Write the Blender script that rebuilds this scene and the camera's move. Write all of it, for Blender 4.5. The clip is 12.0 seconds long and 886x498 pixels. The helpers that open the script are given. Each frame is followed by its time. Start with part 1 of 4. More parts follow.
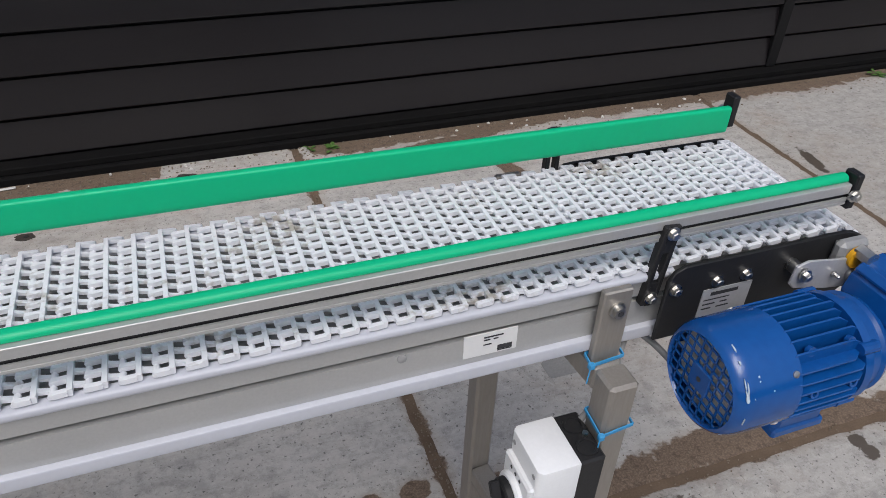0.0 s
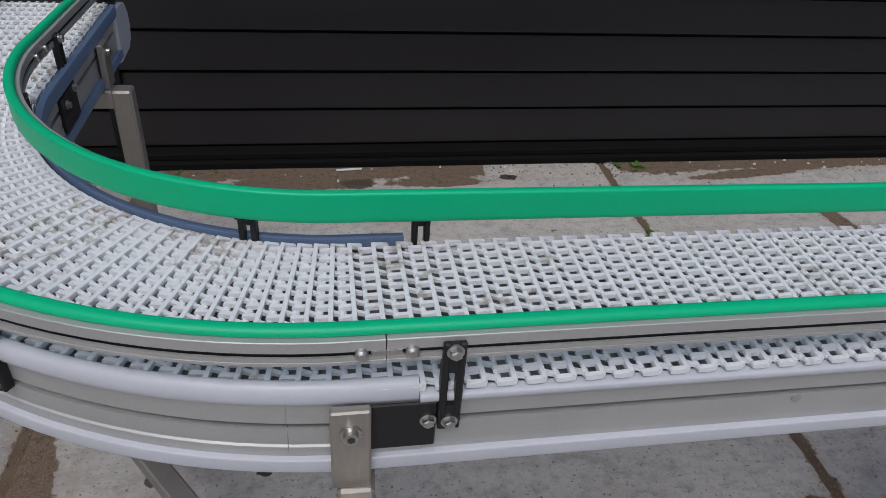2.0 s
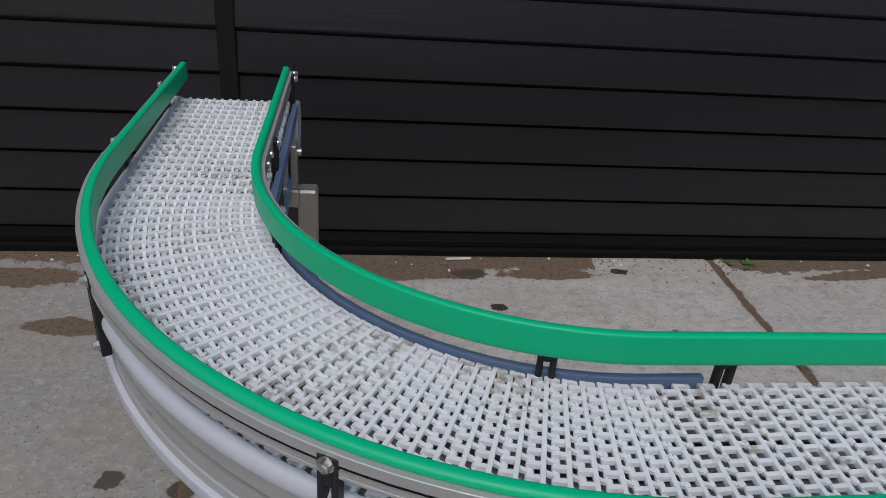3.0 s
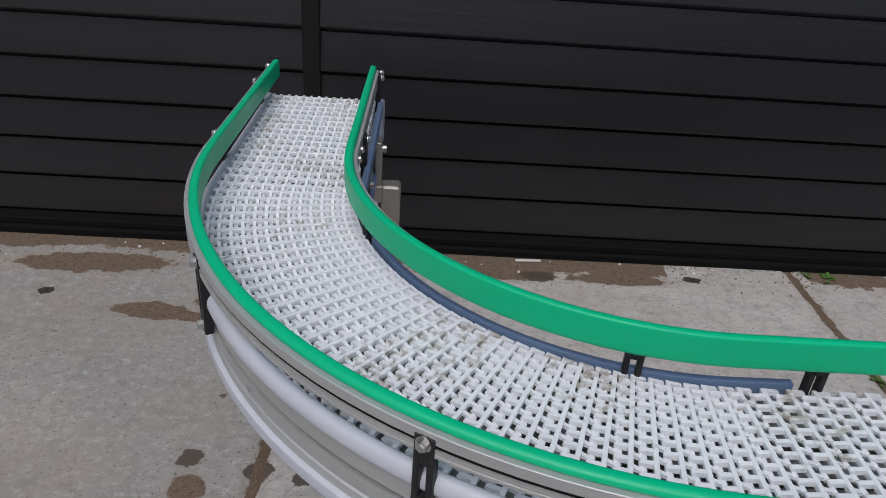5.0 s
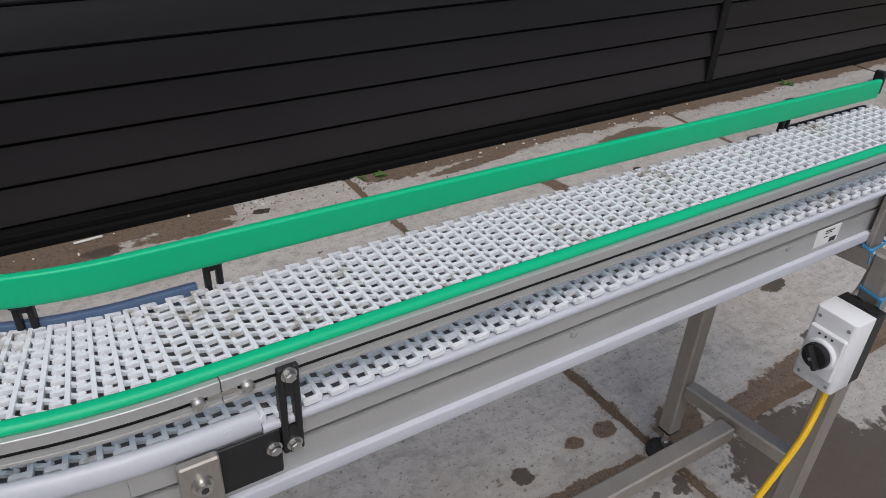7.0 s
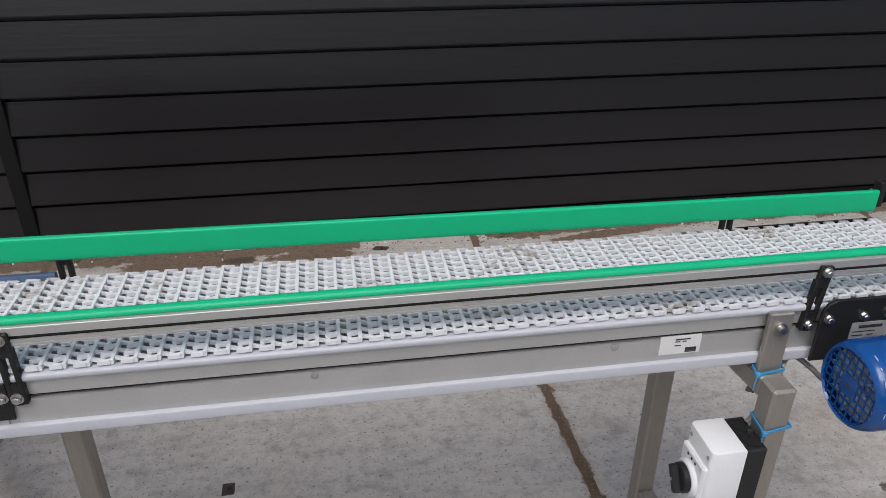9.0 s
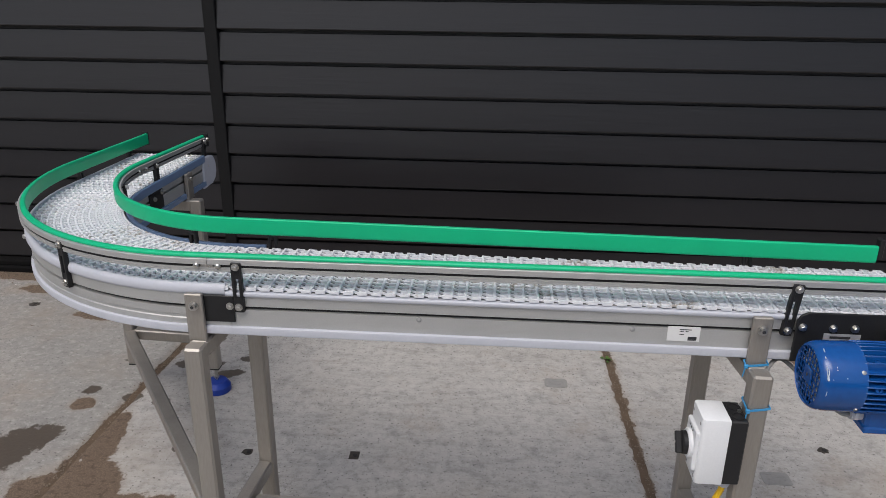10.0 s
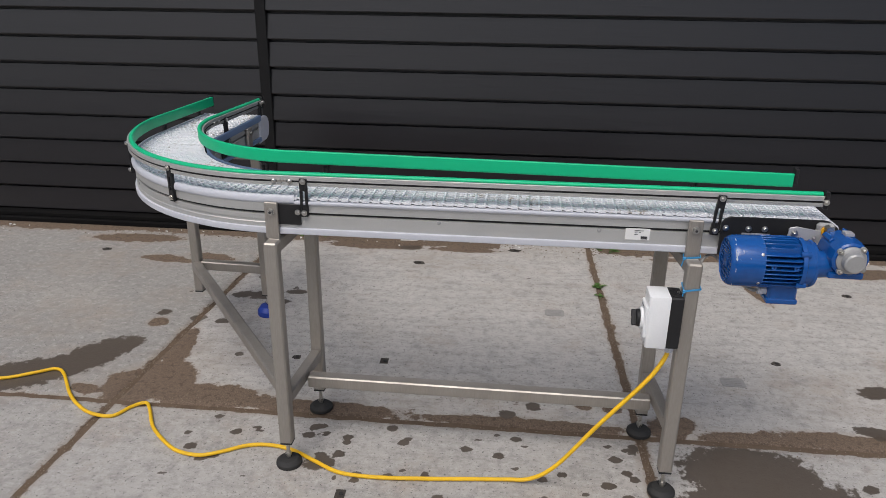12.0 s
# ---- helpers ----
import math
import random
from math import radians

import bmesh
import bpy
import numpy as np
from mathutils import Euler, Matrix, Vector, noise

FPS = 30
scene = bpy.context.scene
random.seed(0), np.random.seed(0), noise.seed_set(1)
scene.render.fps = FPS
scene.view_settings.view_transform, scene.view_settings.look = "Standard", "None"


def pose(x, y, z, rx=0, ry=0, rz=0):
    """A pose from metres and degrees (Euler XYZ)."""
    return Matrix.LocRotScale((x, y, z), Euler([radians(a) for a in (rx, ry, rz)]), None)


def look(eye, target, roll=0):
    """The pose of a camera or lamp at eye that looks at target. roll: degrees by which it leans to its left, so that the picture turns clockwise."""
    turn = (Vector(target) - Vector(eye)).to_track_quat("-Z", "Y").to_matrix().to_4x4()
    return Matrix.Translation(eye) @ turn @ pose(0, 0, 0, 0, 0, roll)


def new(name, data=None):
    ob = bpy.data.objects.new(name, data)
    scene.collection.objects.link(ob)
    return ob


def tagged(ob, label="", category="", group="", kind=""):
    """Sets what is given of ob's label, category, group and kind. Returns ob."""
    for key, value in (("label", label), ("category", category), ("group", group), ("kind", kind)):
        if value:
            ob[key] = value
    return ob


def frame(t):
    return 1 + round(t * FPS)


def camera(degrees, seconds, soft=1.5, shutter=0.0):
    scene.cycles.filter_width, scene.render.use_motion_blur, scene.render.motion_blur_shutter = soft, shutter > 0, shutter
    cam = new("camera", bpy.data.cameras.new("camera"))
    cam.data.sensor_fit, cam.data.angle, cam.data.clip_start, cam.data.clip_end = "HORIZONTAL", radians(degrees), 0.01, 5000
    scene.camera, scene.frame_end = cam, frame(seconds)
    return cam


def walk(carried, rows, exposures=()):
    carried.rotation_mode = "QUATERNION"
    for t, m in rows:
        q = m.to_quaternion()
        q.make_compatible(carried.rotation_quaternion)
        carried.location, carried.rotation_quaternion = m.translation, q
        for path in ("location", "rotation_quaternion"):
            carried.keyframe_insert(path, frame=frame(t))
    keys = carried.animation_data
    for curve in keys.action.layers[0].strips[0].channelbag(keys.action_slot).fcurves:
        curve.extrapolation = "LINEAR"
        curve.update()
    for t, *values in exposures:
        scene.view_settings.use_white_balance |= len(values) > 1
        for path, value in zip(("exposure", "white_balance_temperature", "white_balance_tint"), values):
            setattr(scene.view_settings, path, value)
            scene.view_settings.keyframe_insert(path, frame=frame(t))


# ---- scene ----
cam = camera(62.7, 12.0, soft=0.6)
SKY, SUN = 0.10, 1.2
GAINS = ((0, 0.28, 6362, 10), (0.5, 0.23, 6335, 10), (1, 0.07, 6308, 10), (2, -0.1, 6252, 10), (2.5, -0.18, 6225, 10), (3, -0.16, 6229, 10), (3.5, -0.06, 6234, 10), (5.5, 0.04, 6252, 10), (6.5, 0.1, 6335, 10), (7, 0.14, 6390, 10), (9, 0.25, 6489, 10), (10, 0.27, 6493, 10), (11, 0.35, 6517, 10), (12, 0.34, 6540, 10))
PATH = [
    (0, (0.755, -0.53, 1.4), (1.346, 0.972, 0.219), 2.5),
    (0.5, (0.574, -0.527, 1.4), (1.202, 0.975, 0.238), 3.9),
    (1, (0.388, -0.505, 1.399), (0.968, 1.008, 0.226), 5.2),
    (1.5, (0.183, -0.522, 1.399), (0.683, 1.064, 0.288), 6.4),
    (2, (-0.02, -0.472, 1.396), (0.301, 1.135, 0.25), 4.4),
    (2.5, (-0.219, -0.388, 1.403), (0.097, 1.281, 0.348), 5.0),
    (3, (-0.329, -0.355, 1.413), (-0.076, 1.367, 0.428), 4.9),
    (3.5, (-0.38, -0.358, 1.423), (-0.326, 1.407, 0.484), 3.2),
    (5.3, (-0.356, -0.384, 1.406), (-0.247, 1.341, 0.399), 5.1),
    (5.5, (-0.336, -0.389, 1.401), (-0.172, 1.325, 0.383), 4.9),
    (6, (-0.261, -0.418, 1.399), (0.08, 1.251, 0.35), 3.7),
    (6.5, (-0.163, -0.452, 1.4), (0.466, 1.126, 0.344), 2.8),
    (7, (-0.079, -0.509, 1.417), (0.865, 0.902, 0.36), 3.0),
    (7.2, (-0.047, -0.525, 1.421), (0.963, 0.835, 0.358), 2.9),
    (8.8, (0.472, -0.709, 1.422), (0.911, 0.95, 0.395), -0.4),
    (9, (0.528, -0.831, 1.478), (0.809, 0.912, 0.538), 0.2),
    (9.5, (0.628, -1.095, 1.5), (0.53, 0.746, 0.725), -0.7),
    (10, (0.631, -1.37, 1.52), (0.494, 0.496, 0.814), 0.6),
    (10.5, (0.589, -1.608, 1.538), (0.522, 0.248, 0.797), -0.1),
    (11, (0.624, -1.77, 1.532), (0.559, 0.102, 0.829), 0.8),
    (11.5, (0.675, -1.878, 1.522), (0.533, -0.02, 0.796), 0.3),
    (12, (0.689, -1.916, 1.518), (0.5, -0.064, 0.787), 0.6),
]
walk(cam, [(t, look(eye, target, roll)) for t, eye, target, roll in PATH], GAINS)

# ---------- world and light: bright overcast sky ----------
world = bpy.data.worlds.new("overcast_sky")
scene.world = world
world.use_nodes = True
wn = world.node_tree.nodes
sky = wn.new("ShaderNodeTexSky")
sky.sky_type = "NISHITA"
sky.sun_disc = False
sky.sun_elevation = radians(58)
sky.sun_rotation = radians(200)
sky.air_density, sky.dust_density, sky.ozone_density = 1.0, 4.0, 1.0
hsv = wn.new("ShaderNodeHueSaturation")
hsv.inputs["Saturation"].default_value = 0.85
world.node_tree.links.new(sky.outputs[0], hsv.inputs["Color"])
world.node_tree.links.new(hsv.outputs[0], wn["Background"].inputs[0])
wn["Background"].inputs[1].default_value = SKY

sun_data = bpy.data.lights.new("sun", "SUN")
sun_data.energy, sun_data.angle, sun_data.color = SUN, radians(35), (1.0, 0.985, 0.98)
sun = new("sun", sun_data)
sun.matrix_world = look((-1.0, -3.2, 5.5), (0, 0, 0))


# ---------- materials ----------
def material(name, color, color2=None, rough=0.5, metal=0.0, scale=12.0, fine=180.0, bump=0.15, spread=0.5, stretch=(1, 1, 1), rough_var=0.12, spec=0.5, piece=0.0):
    """Principled surface with broad and fine variation and a light relief."""
    m = bpy.data.materials.new(name)
    m.use_nodes = True
    nt = m.node_tree
    n, ln = nt.nodes, nt.links
    b = n["Principled BSDF"]
    b.inputs["Metallic"].default_value = metal
    b.inputs["Specular IOR Level"].default_value = spec
    tc = n.new("ShaderNodeTexCoord")
    mp = n.new("ShaderNodeMapping")
    mp.inputs["Scale"].default_value = stretch
    ln.new(tc.outputs["Object"], mp.inputs[0])
    big = n.new("ShaderNodeTexNoise")
    big.inputs["Scale"].default_value, big.inputs["Detail"].default_value = scale, 4
    small = n.new("ShaderNodeTexNoise")
    small.inputs["Scale"].default_value, small.inputs["Detail"].default_value = fine, 3
    ln.new(mp.outputs[0], big.inputs["Vector"])
    ln.new(mp.outputs[0], small.inputs["Vector"])
    add = n.new("ShaderNodeMath")
    add.operation = "MULTIPLY_ADD"
    add.inputs[1].default_value = 0.6
    half = n.new("ShaderNodeMath")
    half.operation = "MULTIPLY"
    half.inputs[1].default_value = 0.4
    ln.new(small.outputs[0], half.inputs[0])
    ln.new(big.outputs[0], add.inputs[0])
    ln.new(half.outputs[0], add.inputs[2])
    fac = add.outputs[0]
    if piece:
        info = n.new("ShaderNodeObjectInfo")
        pm = n.new("ShaderNodeMath")
        pm.operation = "MULTIPLY_ADD"
        pm.inputs[1].default_value = piece
        ln.new(info.outputs["Random"], pm.inputs[0])
        ln.new(fac, pm.inputs[2])
        fac = pm.outputs[0]
    ramp = n.new("ShaderNodeMapRange")
    ramp.inputs["From Min"].default_value = 0.5 - spread * 0.5
    ramp.inputs["From Max"].default_value = 0.5 + spread * 0.5 + piece
    ln.new(fac, ramp.inputs[0])
    mix = n.new("ShaderNodeMix")
    mix.data_type = "RGBA"
    mix.inputs["A"].default_value = (*color, 1)
    mix.inputs["B"].default_value = (*(color2 or color), 1)
    ln.new(ramp.outputs[0], mix.inputs["Factor"])
    ln.new(mix.outputs["Result"], b.inputs["Base Color"])
    rr = n.new("ShaderNodeMapRange")
    rr.inputs["To Min"].default_value, rr.inputs["To Max"].default_value = max(0.03, rough - rough_var), min(1, rough + rough_var)
    ln.new(big.outputs[0], rr.inputs[0])
    ln.new(rr.outputs[0], b.inputs["Roughness"])
    if bump:
        bp = n.new("ShaderNodeBump")
        bp.inputs["Strength"].default_value, bp.inputs["Distance"].default_value = bump, 0.002
        ln.new(small.outputs[0], bp.inputs["Height"])
        ln.new(bp.outputs[0], b.inputs["Normal"])
    return m


STEEL = material("brushed_stainless", (0.42, 0.395, 0.36), (0.31, 0.285, 0.255), 0.5, 0.7, 9, 260, 0.06, 0.5, (1, 1, 0.15))
ALU = material("anodised_aluminium", (0.54, 0.54, 0.53), (0.45, 0.45, 0.44), 0.5, 0.55, 7, 300, 0.04, 0.5)
BOLT = material("zinc_bolt", (0.6, 0.59, 0.56), (0.42, 0.41, 0.39), 0.3, 1.0, 60, 300, 0.05)
GREEN = material("green_polyethylene", (0.002, 0.47, 0.22), (0.003, 0.42, 0.19), 0.42, 0, 6, 140, 0.05, 0.6, spec=0.35)
WHITE_PE = material("white_polyethylene", (0.54, 0.555, 0.61), (0.47, 0.48, 0.525), 0.42, 0, 10, 150, 0.05, 0.6)
BLUE_PE = material("slate_blue_polyethylene", (0.14, 0.21, 0.345), (0.17, 0.245, 0.38), 0.4, 0, 14, 160, 0.05, 0.6)
BLACK = material("black_plastic", (0.012, 0.012, 0.013), (0.022, 0.022, 0.023), 0.45, 0, 20, 240, 0.1, spec=0.28)
RUBBER = material("black_rubber", (0.014, 0.014, 0.014), (0.03, 0.029, 0.027), 0.75, 0, 30, 240, 0.2)
BED = material("slider_bed", (0.25, 0.25, 0.247), (0.18, 0.18, 0.177), 0.65, 0.1, 20, 160, 0.05)
BLUE = material("blue_enamel", (0.006, 0.088, 0.33), (0.004, 0.056, 0.23), 0.2, 0, 10, 90, 0.12, 0.6, rough_var=0.06)
CAP = material("grey_cap", (0.36, 0.36, 0.36), (0.28, 0.28, 0.275), 0.4, 0.2, 14, 200, 0.06)
FAN_GREY = material("pale_fan_plastic", (0.55, 0.54, 0.52), (0.42, 0.41, 0.39), 0.5, 0, 30, 200, 0.05)
CHIP = material("chipped_primer", (0.55, 0.62, 0.68), (0.35, 0.45, 0.55), 0.5, 0, 80, 300, 0.1)
WHITE_BOX = material("white_enclosure", (0.80, 0.81, 0.82), (0.72, 0.73, 0.74), 0.35, 0, 12, 240, 0.04)
YELLOW = material("yellow_cable_sheath", (0.82, 0.50, 0.012), (0.68, 0.40, 0.012), 0.4, 0, 20, 200, 0.08)
YELLOW_CAP = material("yellow_washer", (0.75, 0.38, 0.01), (0.6, 0.3, 0.01), 0.45, 0, 40, 200, 0.05)
TIE = material("blue_cable_tie", (0.05, 0.32, 0.62), (0.04, 0.25, 0.5), 0.4, 0, 40, 200, 0.03)
GREY_CABLE = material("grey_cable", (0.3, 0.3, 0.29), (0.2, 0.2, 0.2), 0.5, 0, 40, 200, 0.05)
PAPER = material("white_sticker", (0.74, 0.74, 0.73), (0.66, 0.66, 0.65), 0.5, 0, 20, 200, 0.02)
SILVER = material("silver_label", (0.55, 0.55, 0.56), (0.45, 0.45, 0.46), 0.4, 0.4, 20, 200, 0.02)
INK = material("label_ink", (0.02, 0.02, 0.022), (0.04, 0.04, 0.045), 0.6, 0, 50, 200, 0.0)
PLINTH = material("black_plinth", (0.005, 0.005, 0.0055), (0.009, 0.0085, 0.008), 0.88, 0, 8, 160, 0.2, spec=0.08)
TRIM = material("charcoal_trim_paint", (0.004, 0.004, 0.0044), (0.006, 0.006, 0.0065), 0.6, 0, 5, 120, 0.15, 0.6, (1, 1, 0.1), 0.1, 0.25)
SIDING = material("charcoal_siding_paint", (0.0052, 0.0040, 0.0049), (0.0086, 0.0068, 0.0080), 0.30, 0, 3, 46, 0.22, 0.5, (0.12, 1, 1.6), 0.07, 0.65, 0.25)
BLUE_FOOT = material("blue_foot_plastic", (0.012, 0.05, 0.36), (0.01, 0.04, 0.28), 0.4, 0, 20, 200, 0.05)
LEAF = material("weed_leaf", (0.05, 0.12, 0.02), (0.09, 0.17, 0.035), 0.55, 0, 40, 200, 0.1)
GRIT = material("pale_grit", (0.27, 0.225, 0.175), (0.13, 0.095, 0.065), 0.85, 0, 60, 300, 0.2, piece=0.4)
BITS = material("white_litter", (0.7, 0.69, 0.66), (0.55, 0.53, 0.5), 0.6, 0, 40, 200, 0.1)
SOIL = material("sandy_joint_soil", (0.165, 0.115, 0.075), (0.085, 0.058, 0.038), 0.95, 0, 18, 220, 1.0, 0.6)
PIT = material("dark_wet_pit", (0.03, 0.024, 0.02), (0.06, 0.05, 0.04), 0.6, 0, 30, 200, 0.5)


def belt_material():
    """White acetal with grime caught between the links in a few stretches."""
    m = material("white_acetal_belt", (0.80, 0.81, 0.84), (0.70, 0.71, 0.74), 0.4, 0, 16, 220, 0.08, 0.6)
    nt = m.node_tree
    n, ln = nt.nodes, nt.links
    b = n["Principled BSDF"]
    clean = b.inputs["Base Color"].links[0].from_socket
    geo = n.new("ShaderNodeNewGeometry")
    a = n.new("ShaderNodeTexNoise")
    a.inputs["Scale"].default_value, a.inputs["Detail"].default_value = 5.5, 2
    c = n.new("ShaderNodeTexNoise")
    c.inputs["Scale"].default_value, c.inputs["Detail"].default_value = 70, 4
    ln.new(geo.outputs["Position"], a.inputs["Vector"])
    ln.new(geo.outputs["Position"], c.inputs["Vector"])
    mul = n.new("ShaderNodeMath")
    mul.operation = "MULTIPLY"
    ln.new(a.outputs[0], mul.inputs[0])
    ln.new(c.outputs[0], mul.inputs[1])
    mr = n.new("ShaderNodeMapRange")
    mr.inputs["From Min"].default_value, mr.inputs["From Max"].default_value = 0.315, 0.43
    mr.inputs["To Max"].default_value = 0.75
    ln.new(mul.outputs[0], mr.inputs[0])
    mix = n.new("ShaderNodeMix")
    mix.data_type = "RGBA"
    mix.inputs["B"].default_value = (0.30, 0.255, 0.19, 1)
    ln.new(mr.outputs[0], mix.inputs["Factor"])
    ln.new(clean, mix.inputs["A"])
    ln.new(mix.outputs["Result"], b.inputs["Base Color"])
    return m


BELT = belt_material()


def concrete_material():
    """Old slab concrete; the dirt and damp marks come from the slab's own marks, broken up by grain."""
    m = material("slab_concrete", (0.44, 0.422, 0.394), (0.335, 0.319, 0.297), 0.8, 0, 3.2, 120, 0.35, 0.55, rough_var=0.1, piece=0.12)
    nt = m.node_tree
    n, ln = nt.nodes, nt.links
    b = n["Principled BSDF"]
    col = b.inputs["Base Color"].links[0].from_socket
    rough = b.inputs["Roughness"].links[0].from_socket
    geo = n.new("ShaderNodeNewGeometry")

    def noise_at(scale, detail=5, roughness=0.6):
        t = n.new("ShaderNodeTexNoise")
        t.inputs["Scale"].default_value, t.inputs["Detail"].default_value, t.inputs["Roughness"].default_value = scale, detail, roughness
        ln.new(geo.outputs["Position"], t.inputs["Vector"])
        return t.outputs[0]

    def over(fac, color, strength):
        nonlocal col
        mx = n.new("ShaderNodeMix")
        mx.data_type = "RGBA"
        s = n.new("ShaderNodeMath")
        s.operation = "MULTIPLY"
        s.inputs[1].default_value = strength
        ln.new(fac, s.inputs[0])
        ln.new(s.outputs[0], mx.inputs["Factor"])
        ln.new(col, mx.inputs["A"])
        mx.inputs["B"].default_value = (*color, 1)
        col = mx.outputs["Result"]

    def ranged(src, lo, hi):
        r = n.new("ShaderNodeMapRange")
        r.inputs["From Min"].default_value, r.inputs["From Max"].default_value = lo, hi
        ln.new(src, r.inputs[0])
        return r.outputs[0]

    def marked(layer, amount, lo, hi, scale):
        at = n.new("ShaderNodeAttribute")
        at.attribute_name = layer
        w = n.new("ShaderNodeMath")
        w.operation = "MULTIPLY_ADD"
        w.inputs[1].default_value = amount
        ln.new(noise_at(scale), w.inputs[0])
        ln.new(at.outputs["Fac"], w.inputs[2])
        return ranged(w.outputs[0], lo, hi)

    pour = n.new("ShaderNodeAttribute")
    pour.attribute_name = "cast"
    tone = n.new("ShaderNodeMapRange")
    tone.inputs["To Min"].default_value, tone.inputs["To Max"].default_value = 0.72, 1.3
    ln.new(pour.outputs["Fac"], tone.inputs[0])
    sc = n.new("ShaderNodeVectorMath")
    sc.operation = "SCALE"
    ln.new(col, sc.inputs[0])
    ln.new(tone.outputs[0], sc.inputs["Scale"])
    col = sc.outputs[0]
    over(ranged(noise_at(9), 0.55, 0.75), (0.19, 0.185, 0.175), 0.6)
    over(ranged(noise_at(1.6, 3), 0.52, 0.7), (0.40, 0.37, 0.33), 0.5)
    streak = n.new("ShaderNodeTexNoise")
    sm = n.new("ShaderNodeMapping")
    sm.inputs["Scale"].default_value, sm.inputs["Rotation"].default_value = (2.2, 13, 1), (0, 0, 0.12)
    streak.inputs["Scale"].default_value, streak.inputs["Detail"].default_value, streak.inputs["Roughness"].default_value = 1.6, 8, 0.72
    ln.new(geo.outputs["Position"], sm.inputs[0])
    ln.new(sm.outputs[0], streak.inputs["Vector"])
    over(ranged(streak.outputs[0], 0.5, 0.72), (0.20, 0.19, 0.178), 0.55)
    over(ranged(noise_at(3.7, 6, 0.65), 0.54, 0.72), (0.33, 0.26, 0.20), 0.45)
    over(ranged(noise_at(26, 8, 0.8), 0.48, 0.68), (0.17, 0.162, 0.15), 0.65)
    over(ranged(noise_at(34, 8, 0.85), 0.5, 0.7), (0.56, 0.542, 0.51), 0.65)
    over(ranged(noise_at(95, 2), 0.62, 0.70), (0.09, 0.085, 0.08), 0.8)
    over(ranged(noise_at(55, 2), 0.70, 0.78), (0.5, 0.49, 0.47), 0.6)
    halo = marked("dirt", 0.75, 0.60, 0.92, 11)
    over(halo, (0.30, 0.25, 0.20), 0.45)
    dirt = marked("dirt", 0.75, 0.86, 0.92, 16)
    over(dirt, (0.110, 0.073, 0.047), 0.95)
    grain = ranged(noise_at(210, 2), 0.42, 0.66)
    mg = n.new("ShaderNodeMath")
    mg.operation = "MULTIPLY"
    ln.new(grain, mg.inputs[0])
    ln.new(dirt, mg.inputs[1])
    over(mg.outputs[0], (0.25, 0.185, 0.13), 0.5)
    clod = ranged(noise_at(48, 5, 0.7), 0.52, 0.62)
    mc = n.new("ShaderNodeMath")
    mc.operation = "MULTIPLY"
    ln.new(clod, mc.inputs[0])
    ln.new(dirt, mc.inputs[1])
    over(mc.outputs[0], (0.06, 0.042, 0.03), 0.65)
    wet = marked("wet", 0.75, 0.86, 0.93, 30)
    over(wet, (0.072, 0.055, 0.041), 0.93)
    ln.new(col, b.inputs["Base Color"])
    mr = n.new("ShaderNodeMix")
    ln.new(wet, mr.inputs["Factor"])
    ln.new(rough, mr.inputs["A"])
    mr.inputs["B"].default_value = 0.45
    ln.new(mr.outputs["Result"], b.inputs["Roughness"])
    return m


CONCRETE = concrete_material()

# ---------- building helpers ----------
BASES = {}


def thing(name, loc, label, category, group="", kind="", off=(0, 0, 0)):
    ob = new(name)
    ob.empty_display_size = 0.05
    ob.location = Vector(loc) + Vector(off)
    BASES[ob.name] = Vector(loc)
    return tagged(ob, label, category, group, kind)


def shade(me, angle=26):
    for p in me.polygons:
        p.use_smooth = True
    me.set_sharp_from_angle(angle=radians(angle))


def hang(ob, parent):
    if parent is not None:
        ob.parent = parent
        ob.matrix_parent_inverse = Matrix.Translation(-BASES.get(parent.name, Vector((0, 0, 0))))
    return ob


def part(name, bm, mat, parent, label="", smooth=True, angle=26):
    me = bpy.data.meshes.new(name)
    bmesh.ops.recalc_face_normals(bm, faces=bm.faces)
    bm.to_mesh(me)
    bm.free()
    me.materials.append(mat)
    if smooth:
        shade(me, angle)
    ob = hang(new(name, me), parent)
    return tagged(ob, label) if label else ob


def box(lo, hi, bevel=0.0, bm=None, m=None, seg=1):
    """A box from corner lo to corner hi, its edges rounded by bevel."""
    bm = bm or bmesh.new()
    lo, hi = Vector(lo), Vector(hi)
    c, s = (lo + hi) / 2, hi - lo
    mm = Matrix.Translation(c) @ Matrix.Diagonal((*s, 1))
    if m is not None:
        mm = m @ mm
    r = bmesh.ops.create_cube(bm, size=1, matrix=mm)
    if bevel:
        edges = list({e for v in r["verts"] for e in v.link_edges})
        bmesh.ops.bevel(bm, geom=edges, offset=bevel, segments=1, profile=0.5, affect="EDGES")
    return bm


def rod(a, b, r, bm=None, n=16, r2=None):
    """A cylinder or cone from a to b."""
    bm = bm or bmesh.new()
    a, b = Vector(a), Vector(b)
    d = b - a
    mm = Matrix.Translation((a + b) / 2) @ d.to_track_quat("Z", "Y").to_matrix().to_4x4()
    bmesh.ops.create_cone(bm, cap_ends=True, segments=n, radius1=r, radius2=r if r2 is None else r2, depth=d.length, matrix=mm)
    return bm


